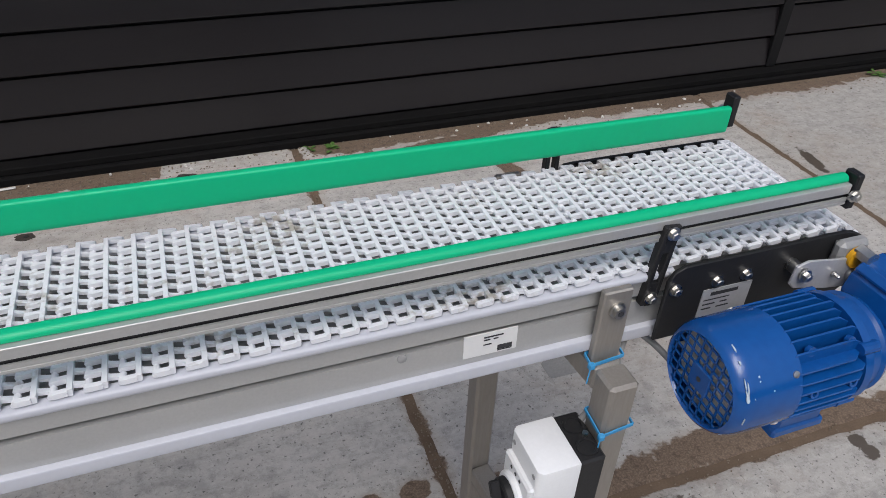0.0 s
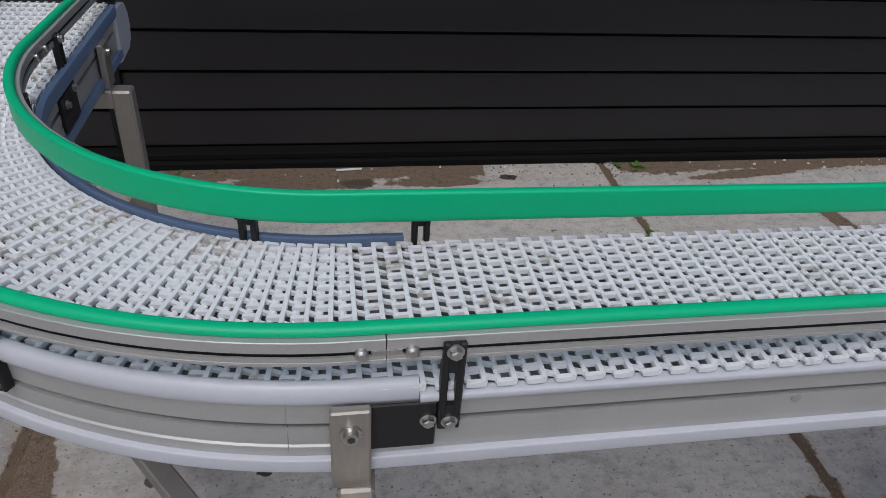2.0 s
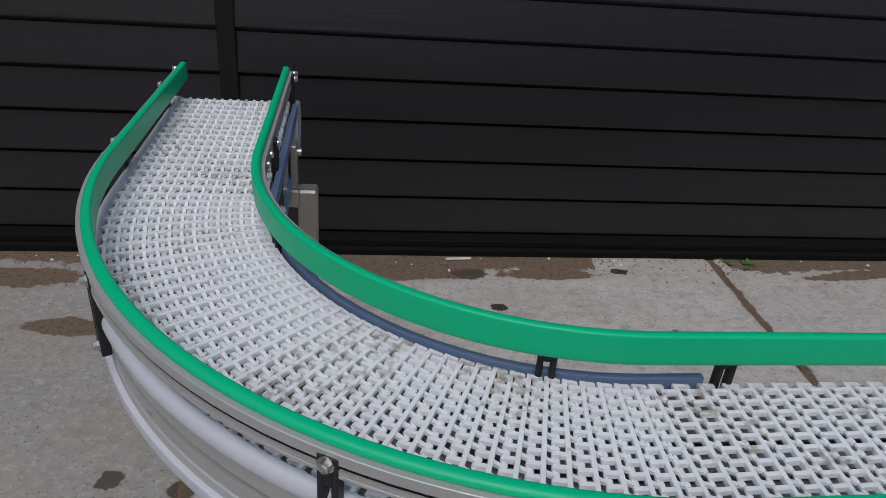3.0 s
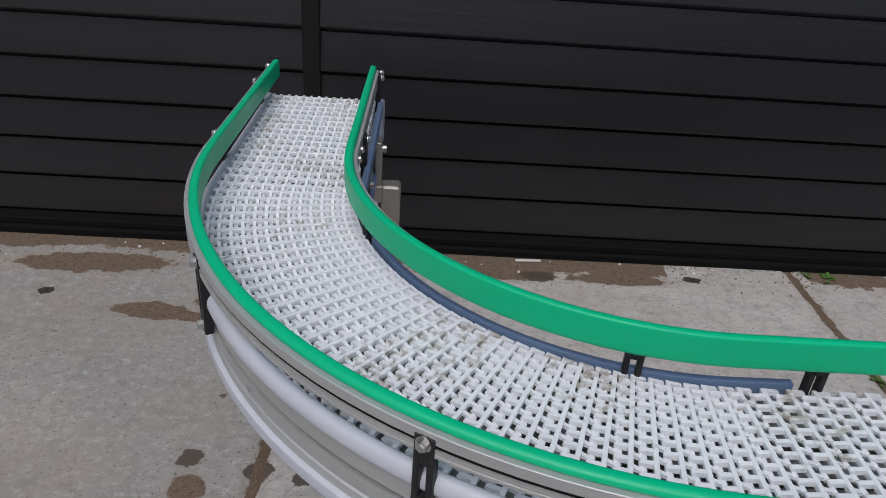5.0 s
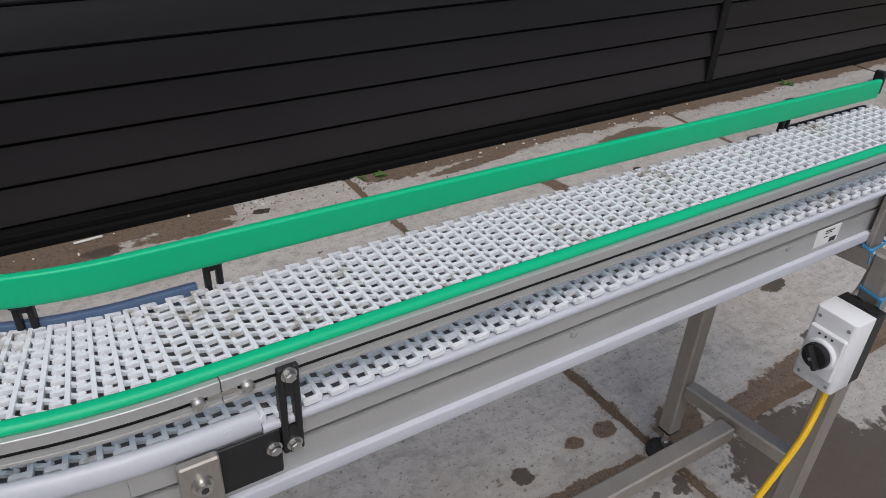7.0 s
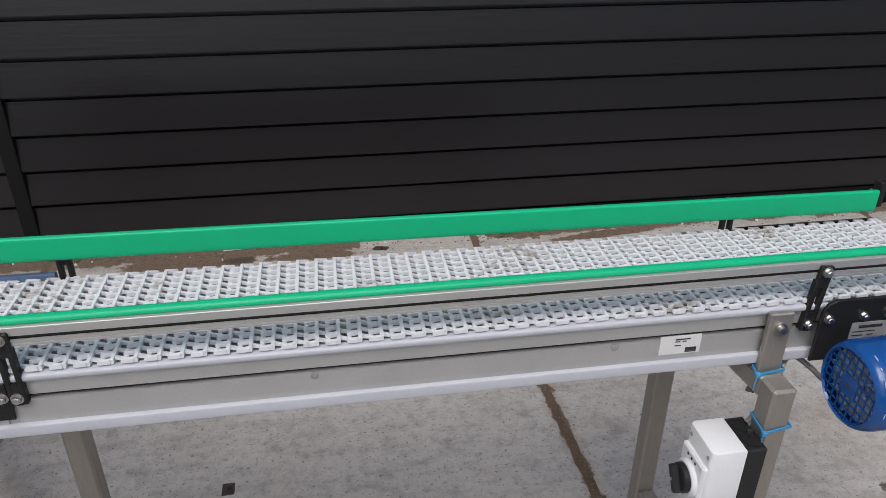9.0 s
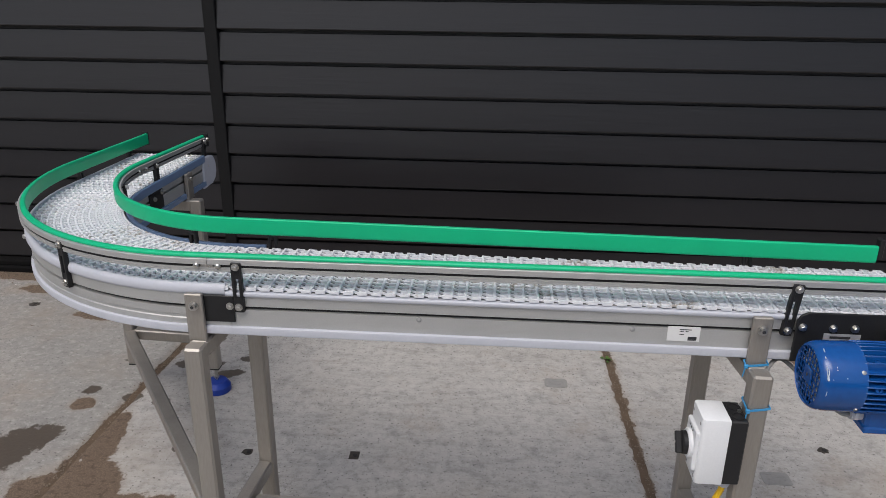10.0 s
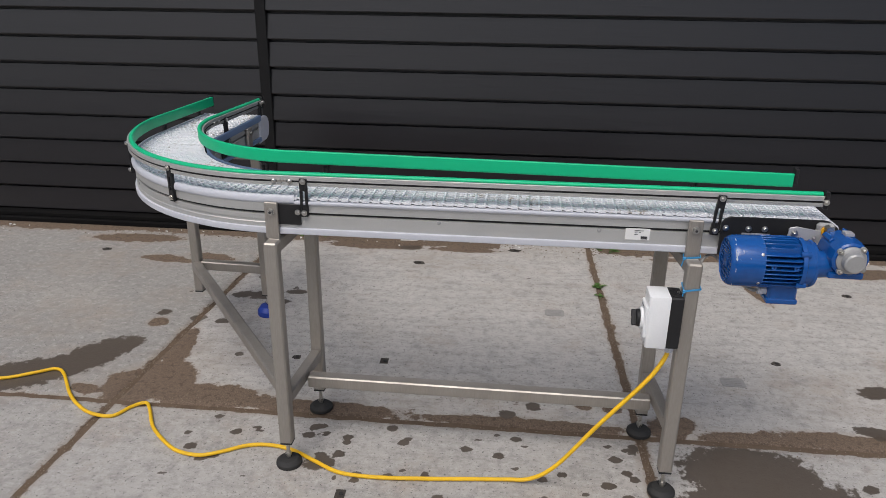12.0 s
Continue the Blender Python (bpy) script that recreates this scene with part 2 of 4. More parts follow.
def lathe(profile, origin, axis, n=32, bm=None, closed=True):
    """Turns (distance along, radius) pairs about an axis."""
    bm = bm or bmesh.new()
    q = Vector(axis).to_track_quat("Z", "Y").to_matrix().to_4x4()
    mm = Matrix.Translation(origin) @ q
    rings = []
    for d, r in profile:
        if r < 1e-6:
            rings.append([bm.verts.new(mm @ Vector((0, 0, d)))])
        else:
            rings.append([bm.verts.new(mm @ Vector((r * math.cos(2 * math.pi * k / n), r * math.sin(2 * math.pi * k / n), d))) for k in range(n)])
    for p, q2 in zip(rings, rings[1:]):
        for k in range(n):
            a, b2 = p[k % len(p)], p[(k + 1) % len(p)]
            c, d2 = q2[(k + 1) % len(q2)], q2[k % len(q2)]
            vs = []
            for v in (a, b2, c, d2):
                if v not in vs:
                    vs.append(v)
            if len(vs) > 2:
                bm.faces.new(vs)
    for ring in (rings[0], rings[-1]):
        if len(ring) > 2 and closed:
            bm.faces.new(ring)
    return bm


def plate(outline, at, thick, axis="y", bevel=0.001, bm=None):
    """A flat plate: outline points in the plane across the axis, from at to at + thick."""
    bm = bm or bmesh.new()

    def put(u, v, w):
        return {"y": (u, w, v), "x": (w, u, v), "z": (u, v, w)}[axis]
    lo = [bm.verts.new(put(u, v, at)) for u, v in outline]
    hi = [bm.verts.new(put(u, v, at + thick)) for u, v in outline]
    k = len(outline)
    faces = [bm.faces.new(lo), bm.faces.new(hi)]
    for i in range(k):
        bm.faces.new((lo[i], lo[(i + 1) % k], hi[(i + 1) % k], hi[i]))
    if bevel:
        edges = list({e for f in faces for e in f.edges})
        bmesh.ops.bevel(bm, geom=edges, offset=bevel, segments=1, profile=0.5, affect="EDGES")
    return bm


def rounded(x0, z0, x1, z1, r, n=5):
    """Outline of a rounded rectangle; r is one radius or four (from the low corner round)."""
    rs = r if isinstance(r, (tuple, list)) else (r,) * 4
    pts = []
    for (cx, cz, a0), q in zip(((x0, z0, 180), (x1, z0, 270), (x1, z1, 0), (x0, z1, 90)), rs):
        q = max(q, 1e-4)
        ox = cx + q if cx == x0 else cx - q
        oz = cz + q if cz == z0 else cz - q
        for k in range(n + 1):
            a = radians(a0 + 90 * k / n)
            pts.append((ox + q * math.cos(a), oz + q * math.sin(a)))
    return pts


def bar(a, b, w, h, bm=None, bevel=0.004, up=(0, 0, 1)):
    """A square tube from a to b, w wide and h high."""
    bm = bm or bmesh.new()
    a, b = Vector(a), Vector(b)
    d = (b - a).normalized()
    side = d.cross(Vector(up))
    if side.length < 1e-3:
        side = Vector((1, 0, 0))
    side.normalize()
    u = side.cross(d)
    m = Matrix((side, d, u)).transposed().to_4x4()
    m.translation = (a + b) / 2
    return box((-w / 2, -(b - a).length / 2, -h / 2), (w / 2, (b - a).length / 2, h / 2), bevel, bm, m)


def hex_bolt(at, axis, parent, size=0.0065, name="bolt"):
    """Flanged hexagon head bolt, its head standing along the axis."""
    at, ax = Vector(at), Vector(axis).normalized()
    bm = rod(at - ax * 0.002, at + ax * 0.0015, size * 1.3, n=18)
    rod(at + ax * 0.0015, at + ax * 0.0065, size * 0.95, bm, 6)
    rod(at + ax * 0.0065, at + ax * 0.0075, size * 0.8, bm, 6, size * 0.6)
    return part(name, bm, BOLT, parent, smooth=False)

# ---------- the ground: a base sheet and cast slabs ----------
bm = bmesh.new()
bmesh.ops.create_grid(bm, x_segments=1, y_segments=1, size=80, matrix=Matrix.Translation((0, 0, -0.012)))
tagged(part("ground", bm, SOIL, None), "sandy brown soil under the concrete slabs", "ground", kind="structure")

JOINT_X = (-6.5, -4.5, -2.62, -0.765, 1.163, 3.02, 4.9, 6.8)
JOINT_Y = (-5.5, -3.6, -1.65, 0.245, 2.13)
LEAN = (0, 0, 0.03, 0.047, -0.020, 0, 0, 0)   # how far a joint strays along x per metre of y


def soft_spot(x, y, cx, cy, rx, ry, turn=0.0):
    c, s = math.cos(turn), math.sin(turn)
    dx, dy = x - cx, y - cy
    u, v = (dx * c + dy * s) / rx, (-dx * s + dy * c) / ry
    return max(0.0, 1.0 - math.sqrt(u * u + v * v))


DIRTY = ((-0.45, 0.32, 0.5, 0.14, 0), (-0.64, 0.42, 0.22, 0.24, 0.0), (0.0, 0.29, 0.6, 0.08, 0), (0.75, 0.28, 0.7, 0.055, 0), (1.28, 0.32, 0.16, 0.13, 0.3), (1.55, 0.275, 0.4, 0.075, 0),
         (1.98, 0.29, 0.75, 0.10, -0.05), (-0.90, 0.31, 0.12, 0.06, -0.3), (-0.68, 0.66, 0.09, 0.34, 0.15), (-0.71, 0.36, 0.26, 0.24, 0.0), (0.42, 1.93, 0.35, 0.07, 0), (1.75, 1.95, 0.5, 0.06, 0.1),
         (1.9, 1.6, 0.07, 0.4, 0.2), (-0.95, 1.65, 0.25, 0.08, -0.15), (2.6, 1.85, 0.4, 0.12, 0.1), (-0.1, 1.95, 0.5, 0.12, 0), (-1.20, 1.595, 0.22, 0.09, -0.1), (-1.08, 1.575, 0.12, 0.05, -0.2), (-0.884, 0.871, 0.085, 0.075, 0.3),
         (1.083, 0.408, 0.06, 0.05, 0), (0.975, 0.411, 0.06, 0.04, 0), (-1.5, 1.88, 0.5, 0.12, 0.05))
DAMP = ((-1.03, 0.52, 0.44, 0.20, 1.0), (-1.20, 0.38, 0.46, 0.21, 0.5), (-0.93, 0.65, 0.16, 0.11, 0.7), (-1.45, 0.28, 0.3, 0.12, 0.2), (1.48, 0.09, 0.42, 0.28, 0), (1.66, -0.06, 0.42, 0.26, -0.3), (1.40, -0.08, 0.3, 0.2, 0),
        (-0.52, 1.2, 0.11, 0.09, 0), (-0.42, 1.13, 0.12, 0.06, 0.4), (-0.36, 1.26, 0.1, 0.05, 0), (-0.72, 0.93, 0.07, 0.06, 0), (-0.9, 0.965, 0.06, 0.06, 0),
        (0.7, 0.33, 0.06, 0.05, 0), (1.99, 0.365, 0.14, 0.07, -0.3),
        (0.1, -0.02, 0.1, 0.06, 0.3), (-0.60, 0.912, 0.07, 0.05, 0), (-0.61, 1.2, 0.10, 0.07, 0.3),
        (-0.572, 1.42, 0.07, 0.05, 0), (0.793, 0.389, 0.06, 0.05, 0), (3.10, 1.38, 0.05, 0.2, -0.2), (2.10, 0.64, 0.14, 0.08, 0.4), (0.114, 1.93, 0.12, 0.07, 0))
# paler brown washes: the marks that old dirt has left
WASH = ((-1.35, 0.85, 0.55, 0.4, 0.2), (-0.94, 1.16, 0.3, 0.22, 0), (-1.15, 0.42, 0.6, 0.35, 0.6), (1.95, 0.6, 0.6, 0.35, 0), (0.5, 0.36, 0.9, 0.2, 0), (-1.5, 1.5, 0.7, 0.35, 0), (0.3, 1.75, 0.6, 0.25, 0), (-0.5, 0.62, 0.4, 0.4, 0), (3.2, 1.4, 0.4, 0.5, 0))
spots = random.Random(5)
DROPS = [(spots.uniform(-0.4, 1.15), spots.uniform(-0.14, 0.2), spots.uniform(0.022, 0.048)) for _ in range(54)] + \
        [(spots.uniform(1.25, 2.2), spots.uniform(-0.5, 0.22), spots.uniform(0.02, 0.065)) for _ in range(38)] + \
        [(spots.uniform(-0.9, 0.9), spots.uniform(0.4, 1.9), spots.uniform(0.02, 0.04)) for _ in range(4)]


def marks(x, y):
    """How dirty and how damp the slab is at a place, 0 to 1."""
    w = noise.noise(Vector((x * 2.3, y * 2.3, 3.1))) * 0.5 + noise.noise(Vector((x * 6, y * 6, 1.7))) * 0.3
    edge = 2.05 - y
    d = max(0.0, 1.0 - edge / (0.16 + 0.13 * w)) if edge < 0.4 and 0.16 + 0.13 * w > 0.01 else 0.0
    if 0.62 < x < 1.18:
        d *= 0.35
    for s in DIRTY:
        d = max(d, 1.15 * soft_spot(x, y, *s))
    for s in WASH:
        d = max(d, 0.36 * min(1.0, 1.6 * soft_spot(x, y, *s)))
    for gx, lean in zip(JOINT_X, LEAN):
        q = abs(x - gx - lean * y)
        d = max(d, 0.68 - q / (0.09 + 0.06 * w))
    for gy in JOINT_Y[:-1]:
        d = max(d, 0.66 - abs(y - gy) / (0.08 + 0.06 * w))
    m = 0.0
    for s in DAMP:
        m = max(m, 1.1 * soft_spot(x, y, *s))
    for cx, cy, r in DROPS:
        if abs(x - cx) < r and abs(y - cy) < r:
            m = max(m, 1.1 * soft_spot(x, y, cx, cy, r, r * 0.8))
    return min(d, 1.0), min(m, 1.0)


CAST = {(2, 3): 0.05, (3, 3): 0.75, (4, 3): 0.65, (2, 2): 0.3, (3, 2): 0.46, (4, 2): 0.5}   # how pale each pour of concrete is


def slab(i, j, parent):
    gap = 0.013
    near = JOINT_Y[j + 1] > -1 and -3 < JOINT_X[i] < 3.5
    nx, ny = (110, 110) if near else (24, 24)
    y0, y1 = JOINT_Y[j] + gap, JOINT_Y[j + 1] - gap
    verts, dirt, damp = [], [], []
    for b in range(ny + 1):
        y = y0 + (y1 - y0) * b / ny
        xa, xb = JOINT_X[i] + LEAN[i] * y + gap, JOINT_X[i + 1] + LEAN[i + 1] * y - gap
        for a in range(nx + 1):
            x = xa + (xb - xa) * a / nx
            rim = min(a, b, nx - a, ny - b)
            z = 0.0012 * noise.noise(Vector((x * 3, y * 3, 0.4))) - (0.004 if rim == 0 else 0.0)
            if rim == 0:
                wob = 0.006 * noise.noise(Vector((x * 14, y * 14, 5)))
                x, yy = x + wob, y + wob
            else:
                yy = y
            verts.append((x, yy, z))
            q = marks(x, yy)
            dirt.append(q[0])
            damp.append(q[1])
    top = len(verts)
    faces = [(b * (nx + 1) + a, b * (nx + 1) + a + 1, (b + 1) * (nx + 1) + a + 1, (b + 1) * (nx + 1) + a) for b in range(ny) for a in range(nx)]
    ring = [a for a in range(nx + 1)] + [b * (nx + 1) + nx for b in range(1, ny + 1)] + [ny * (nx + 1) + a for a in range(nx - 1, -1, -1)] + [b * (nx + 1) for b in range(ny - 1, 0, -1)]
    for k in ring:
        verts.append((verts[k][0], verts[k][1], -0.03))
        dirt.append(1.0)
        damp.append(0.0)
    for k in range(len(ring)):
        k2 = (k + 1) % len(ring)
        faces.append((ring[k2], ring[k], top + k, top + k2))
    me = bpy.data.meshes.new("slab")
    me.from_pydata(verts, [], faces)
    for layer, values in (("dirt", dirt), ("wet", damp), ("cast", [CAST.get((i, j), 0.45)] * len(verts))):
        me.attributes.new(layer, "FLOAT", "POINT").data.foreach_set("value", values)
    me.materials.append(CONCRETE)
    for p in me.polygons:
        p.use_smooth = True
    me.set_sharp_from_angle(angle=radians(40))
    hang(new("slab", me), parent)


pavement = thing("pavement", (0, 0, 0), "worn grey concrete slabs with sandy joints and damp stains", "pavement", kind="structure")
for i in range(len(JOINT_X) - 1):
    for j in range(len(JOINT_Y) - 1):
        slab(i, j, pavement)


# ---------- the clad wall ----------
WALL_Y, BOARD, FIRST = 2.135, 0.1505, 0.066
wall = thing("wall_north", (0, WALL_Y, 0), "charcoal painted lap-board cladding with vertical cover trims", "wall", kind="structure")
TRIMS = (-4.99, -0.745, 3.50, 7.74)
bm = box((-7, WALL_Y + 0.045, -0.02), (10, WALL_Y + 0.2, 2.9))
part("sheathing", bm, SIDING, wall)


def board_mesh(length):
    """One board: it leans out to a thick lower edge, with a dark gap to the next."""
    h, bm = BOARD - 0.0160, bmesh.new()
    prof = ((0.002, 0.0), (0.040, 0.0), (0.044, h), (0.024, h), (0.0205, h - 0.002), (0.0005, 0.004))
    n = 14
    rows = []
    for k in range(n + 1):
        x = length * k / n
        rows.append([bm.verts.new((x, p[0] + 0.0012 * noise.noise(Vector((x * 1.1, p[1] * 3, length))), p[1] + 0.0012 * noise.noise(Vector((x * 0.8, 2.2, p[1]))))) for p in prof])
    for r0, r1 in zip(rows, rows[1:]):
        for a in range(len(prof)):
            bm.faces.new((r0[a], r0[(a + 1) % len(prof)], r1[(a + 1) % len(prof)], r1[a]))
    bm.faces.new(rows[0])
    bm.faces.new(rows[-1])
    bmesh.ops.recalc_face_normals(bm, faces=bm.faces)
    me = bpy.data.meshes.new("board")
    bm.to_mesh(me)
    bm.free()
    me.materials.append(SIDING)
    return me


for x0, x1 in zip((-7.0,) + TRIMS, TRIMS + (9.9,)):
    x0, x1 = x0 + 0.028, x1 - 0.028
    me = board_mesh(x1 - x0)
    for k in range(18):
        ob = new("board", me)
        ob.location = (x0, WALL_Y, FIRST + BOARD * k)
        hang(ob, wall)
for x in TRIMS:
    part("cover_trim", box((x - 0.03, WALL_Y - 0.005, 0.06), (x + 0.03, WALL_Y + 0.04, 2.85), 0.003), TRIM, wall)
bm = box((-7, WALL_Y - 0.075, -0.02), (9.9, WALL_Y + 0.05, 0.03), 0.006)
box((-7, WALL_Y - 0.055, 0.03), (9.9, WALL_Y + 0.05, 0.058), 0.004, bm)
tagged(part("baseboard", bm, PLINTH, None), "black damp-stained plinth strip along the foot of the cladding", "plinth", kind="structure")

# unseen plain wall added on the other side; darkens the cladding's low reflections
UNSEEN_WALL = material("unseen_wall_dark", (0.085, 0.082, 0.08), (0.06, 0.058, 0.056), 0.85, 0, 1.2, 60, 0.3)
tagged(part("unseen_wall_south", box((-14, -8.2, -0.02), (16, -8.0, 1.9)), UNSEEN_WALL, None), "plain dark unseen wall, added to darken low reflections in the cladding", "wall", kind="structure")

# ---------- the conveyor's line ----------
XS, CX, CY, RO = 1.50, 0.012, 0.729, 0.729      # rail end, bend centre, outer radius
W = 0.266                                       # from outer to inner side
L1, ARC = XS - CX, RO * math.pi / 2
TAIL = 0.568


def drop(s):
    """The tail hangs a little lower than the drive end."""
    if s < L1:
        return 0.0
    return -0.004 * (s - L1) / ARC if s < L1 + ARC else -0.004 - 0.016 * (s - L1 - ARC)


def line(s, n):
    """A place at s along the outer side and n metres outside it."""
    if s < L1:
        return Vector((XS - s, -n, 0))
    r = RO + n
    if s < L1 + ARC:
        a = (s - L1) / RO
        return Vector((CX - r * math.sin(a), CY - r * math.cos(a), drop(s)))
    return Vector((CX - r, CY + s - L1 - ARC, drop(s)))


def heading(s):
    """Unit way outward at s."""
    d = line(s, 1) - line(s, 0)
    return Vector((d.x, d.y, 0)).normalized()


def stops(s0, s1):
    inner = [L1 + ARC * k / 36 for k in range(37)]
    return [s0] + [s for s in inner if s0 + 1e-4 < s < s1 - 1e-4] + [s1]


def sweep(profile, s0, s1, bm=None, shift=None):
    """Carries a closed (n, z) outline along the line; shift(s) gives a further (n, z)."""
    bm = bm or bmesh.new()
    rows = []
    for s in stops(s0, s1):
        dn, dz = shift(s) if shift else (0, 0)
        rows.append([bm.verts.new(line(s, n + dn) + Vector((0, 0, z + dz))) for n, z in profile])
    k = len(profile)
    for r0, r1 in zip(rows, rows[1:]):
        for a in range(k):
            bm.faces.new((r0[a], r0[(a + 1) % k], r1[(a + 1) % k], r1[a]))
    bm.faces.new(rows[0])
    bm.faces.new(rows[-1])
    return bm


def soften(profile, times=2):
    """Rounds the corners of a closed outline."""
    for _ in range(times):
        out = []
        for (a, b), (c, d) in zip(profile, profile[1:] + profile[:1]):
            k = min(0.25, 0.004 / max(1e-6, math.hypot(c - a, d - b)))
            out += [(a + (c - a) * k, b + (d - b) * k), (c - (c - a) * k, d - (d - b) * k)]
        profile = out
    return profile


def mirrored(profile):
    return [(-W - n, z) for n, z in reversed(profile)]


def frame_shift(s):
    """The side frame sits in under the rail, deepest on the tail."""
    a = (s - L1) / RO
    if a < 0:
        return -0.010, 0.0
    if a < 1.05:
        return -0.010 - 0.005 * a / 1.05, 0.0
    return -0.015 - 0.005 * min(1, (a - 1.05) / 0.6), 0.0


TOP = 0.893
S_END = L1 + ARC + TAIL
conveyor = thing("conveyor", (0.4, 0.133, 0.755), "curved modular-belt conveyor with white belt and green guide rails", "conveyor")

# side profiles in aluminium, with a dark slot
side = [(-0.006, 0.8015), (-0.003, 0.8015), (-0.003, 0.8402), (-0.0135, 0.8402), (-0.0135, 0.8482), (-0.003, 0.8482), (-0.003, 0.874), (-0.014, 0.874), (-0.014, 0.8015)]
ridged = [(-0.006, 0.8015), (-0.002, 0.8015), (-0.002, 0.814), (-0.004, 0.816), (-0.004, 0.822), (-0.002, 0.824), (-0.002, 0.8402), (-0.0135, 0.8402), (-0.0135, 0.8482), (-0.002, 0.8482), (-0.002, 0.874), (-0.014, 0.874), (-0.014, 0.8015)]
S_PLATE, S_BEND0, S_BEND1 = XS - 1.262, XS - 0.07, L1 + ARC + 0.02
for prof, s0, s1 in ((side, S_PLATE, S_BEND0), (ridged, S_BEND0 + 0.001, L1 + 0.0757), (ridged, L1 + 0.0761, S_BEND1), (side, S_BEND1 + 0.001, S_END - 0.11)):
    part("side_profile", sweep(prof, s0, s1, None, frame_shift), ALU, conveyor)
    part("side_profile", sweep(mirrored(prof), s0, s1), ALU, conveyor)

# a black strip in the side slot stands in for its shade
slot = [(-0.0134, 0.8406), (-0.0105, 0.8406), (-0.0105, 0.8478), (-0.0134, 0.8478)]
part("slot_shade", sweep(slot, S_PLATE + 0.002, S_END - 0.112, None, frame_shift), BLACK, conveyor, "black strip standing in for the shade in the side slot")
wear = [(-0.022, 0.8705), (-0.0115, 0.8705), (-0.0072, 0.8735), (-0.0062, 0.8790), (-0.0080, 0.8830), (-0.022, 0.8838)]
bulge = [(-0.014, 0.874), (-0.004, 0.8725), (0.0005, 0.875), (0.0025, 0.881), (0.0018, 0.890), (-0.002, 0.8965), (-0.0075, 0.8985), (-0.012, 0.8975), (-0.013, 0.893)]
foot_strip = [(-0.014, 0.7825), (0.0035, 0.7825), (0.005, 0.7840), (0.005, 0.8000), (0.0035, 0.8012), (-0.014, 0.8012)]
inner_cap = [(-0.030, 0.886), (0.003, 0.868), (0.006, 0.872), (0.006, 0.898), (0.002, 0.903), (-0.012, 0.903), (-0.030, 0.8965)]
part("wear_strip", sweep(soften(wear), S_PLATE, XS - 0.065), WHITE_PE, conveyor, angle=40)
part("wear_strip", sweep(soften(bulge), XS - 0.064, S_END - 0.10, None, lambda s: (-0.0105, 0.0)), WHITE_PE, conveyor, "thick white edge strip round the bend", angle=40)
part("wear_strip", sweep(mirrored(wear), S_PLATE, XS - 0.0765), WHITE_PE, conveyor)
part("wear_strip", sweep(mirrored(soften([(-0.007, 0.870), (0.003, 0.868), (0.0045, 0.872), (0.0045, 0.8925), (0.003, 0.8955), (-0.006, 0.8960), (-0.007, 0.8945)])), XS - 0.076, S_END - 0.10), BLUE_PE, conveyor, "slate blue edge strip inside the bend")
part("bottom_strip", sweep(soften(foot_strip), S_PLATE, S_END - 0.11, None, frame_shift), WHITE_PE, conveyor, angle=40)
part("bottom_strip", sweep(mirrored(foot_strip), S_PLATE, XS - 0.0765), WHITE_PE, conveyor)
part("bottom_strip", sweep(mirrored(foot_strip), XS - 0.076, S_END - 0.11), BLUE_PE, conveyor, "slate blue lower strip inside the bend")
for lo, hi in ((-0.075, -0.0245), (-0.125, -0.085), (-0.175, -0.14), (-0.251, -0.19)):
    part("slide_rail", sweep([(lo, 0.862), (hi, 0.862), (hi, 0.8735), (lo, 0.8735)], 0.02, S_END - 0.05), BED, conveyor)
part("bed", sweep([(-0.252, 0.812), (-0.0285, 0.812), (-0.0285, 0.817), (-0.252, 0.817)], 0.02, S_END - 0.08), BED, conveyor)

# ---------- the belt: rows of interlocking links ----------
PITCH, CELL, LINKS = 0.0300, 0.0176, 14
belt = part("belt", sweep([(-0.2505, 0.8755), (-0.0155, 0.8755), (-0.0155, 0.8765), (-0.2505, 0.8765)], 0.30, 0.312), BELT, conveyor, "white open-grid modular belt with grimy patches")


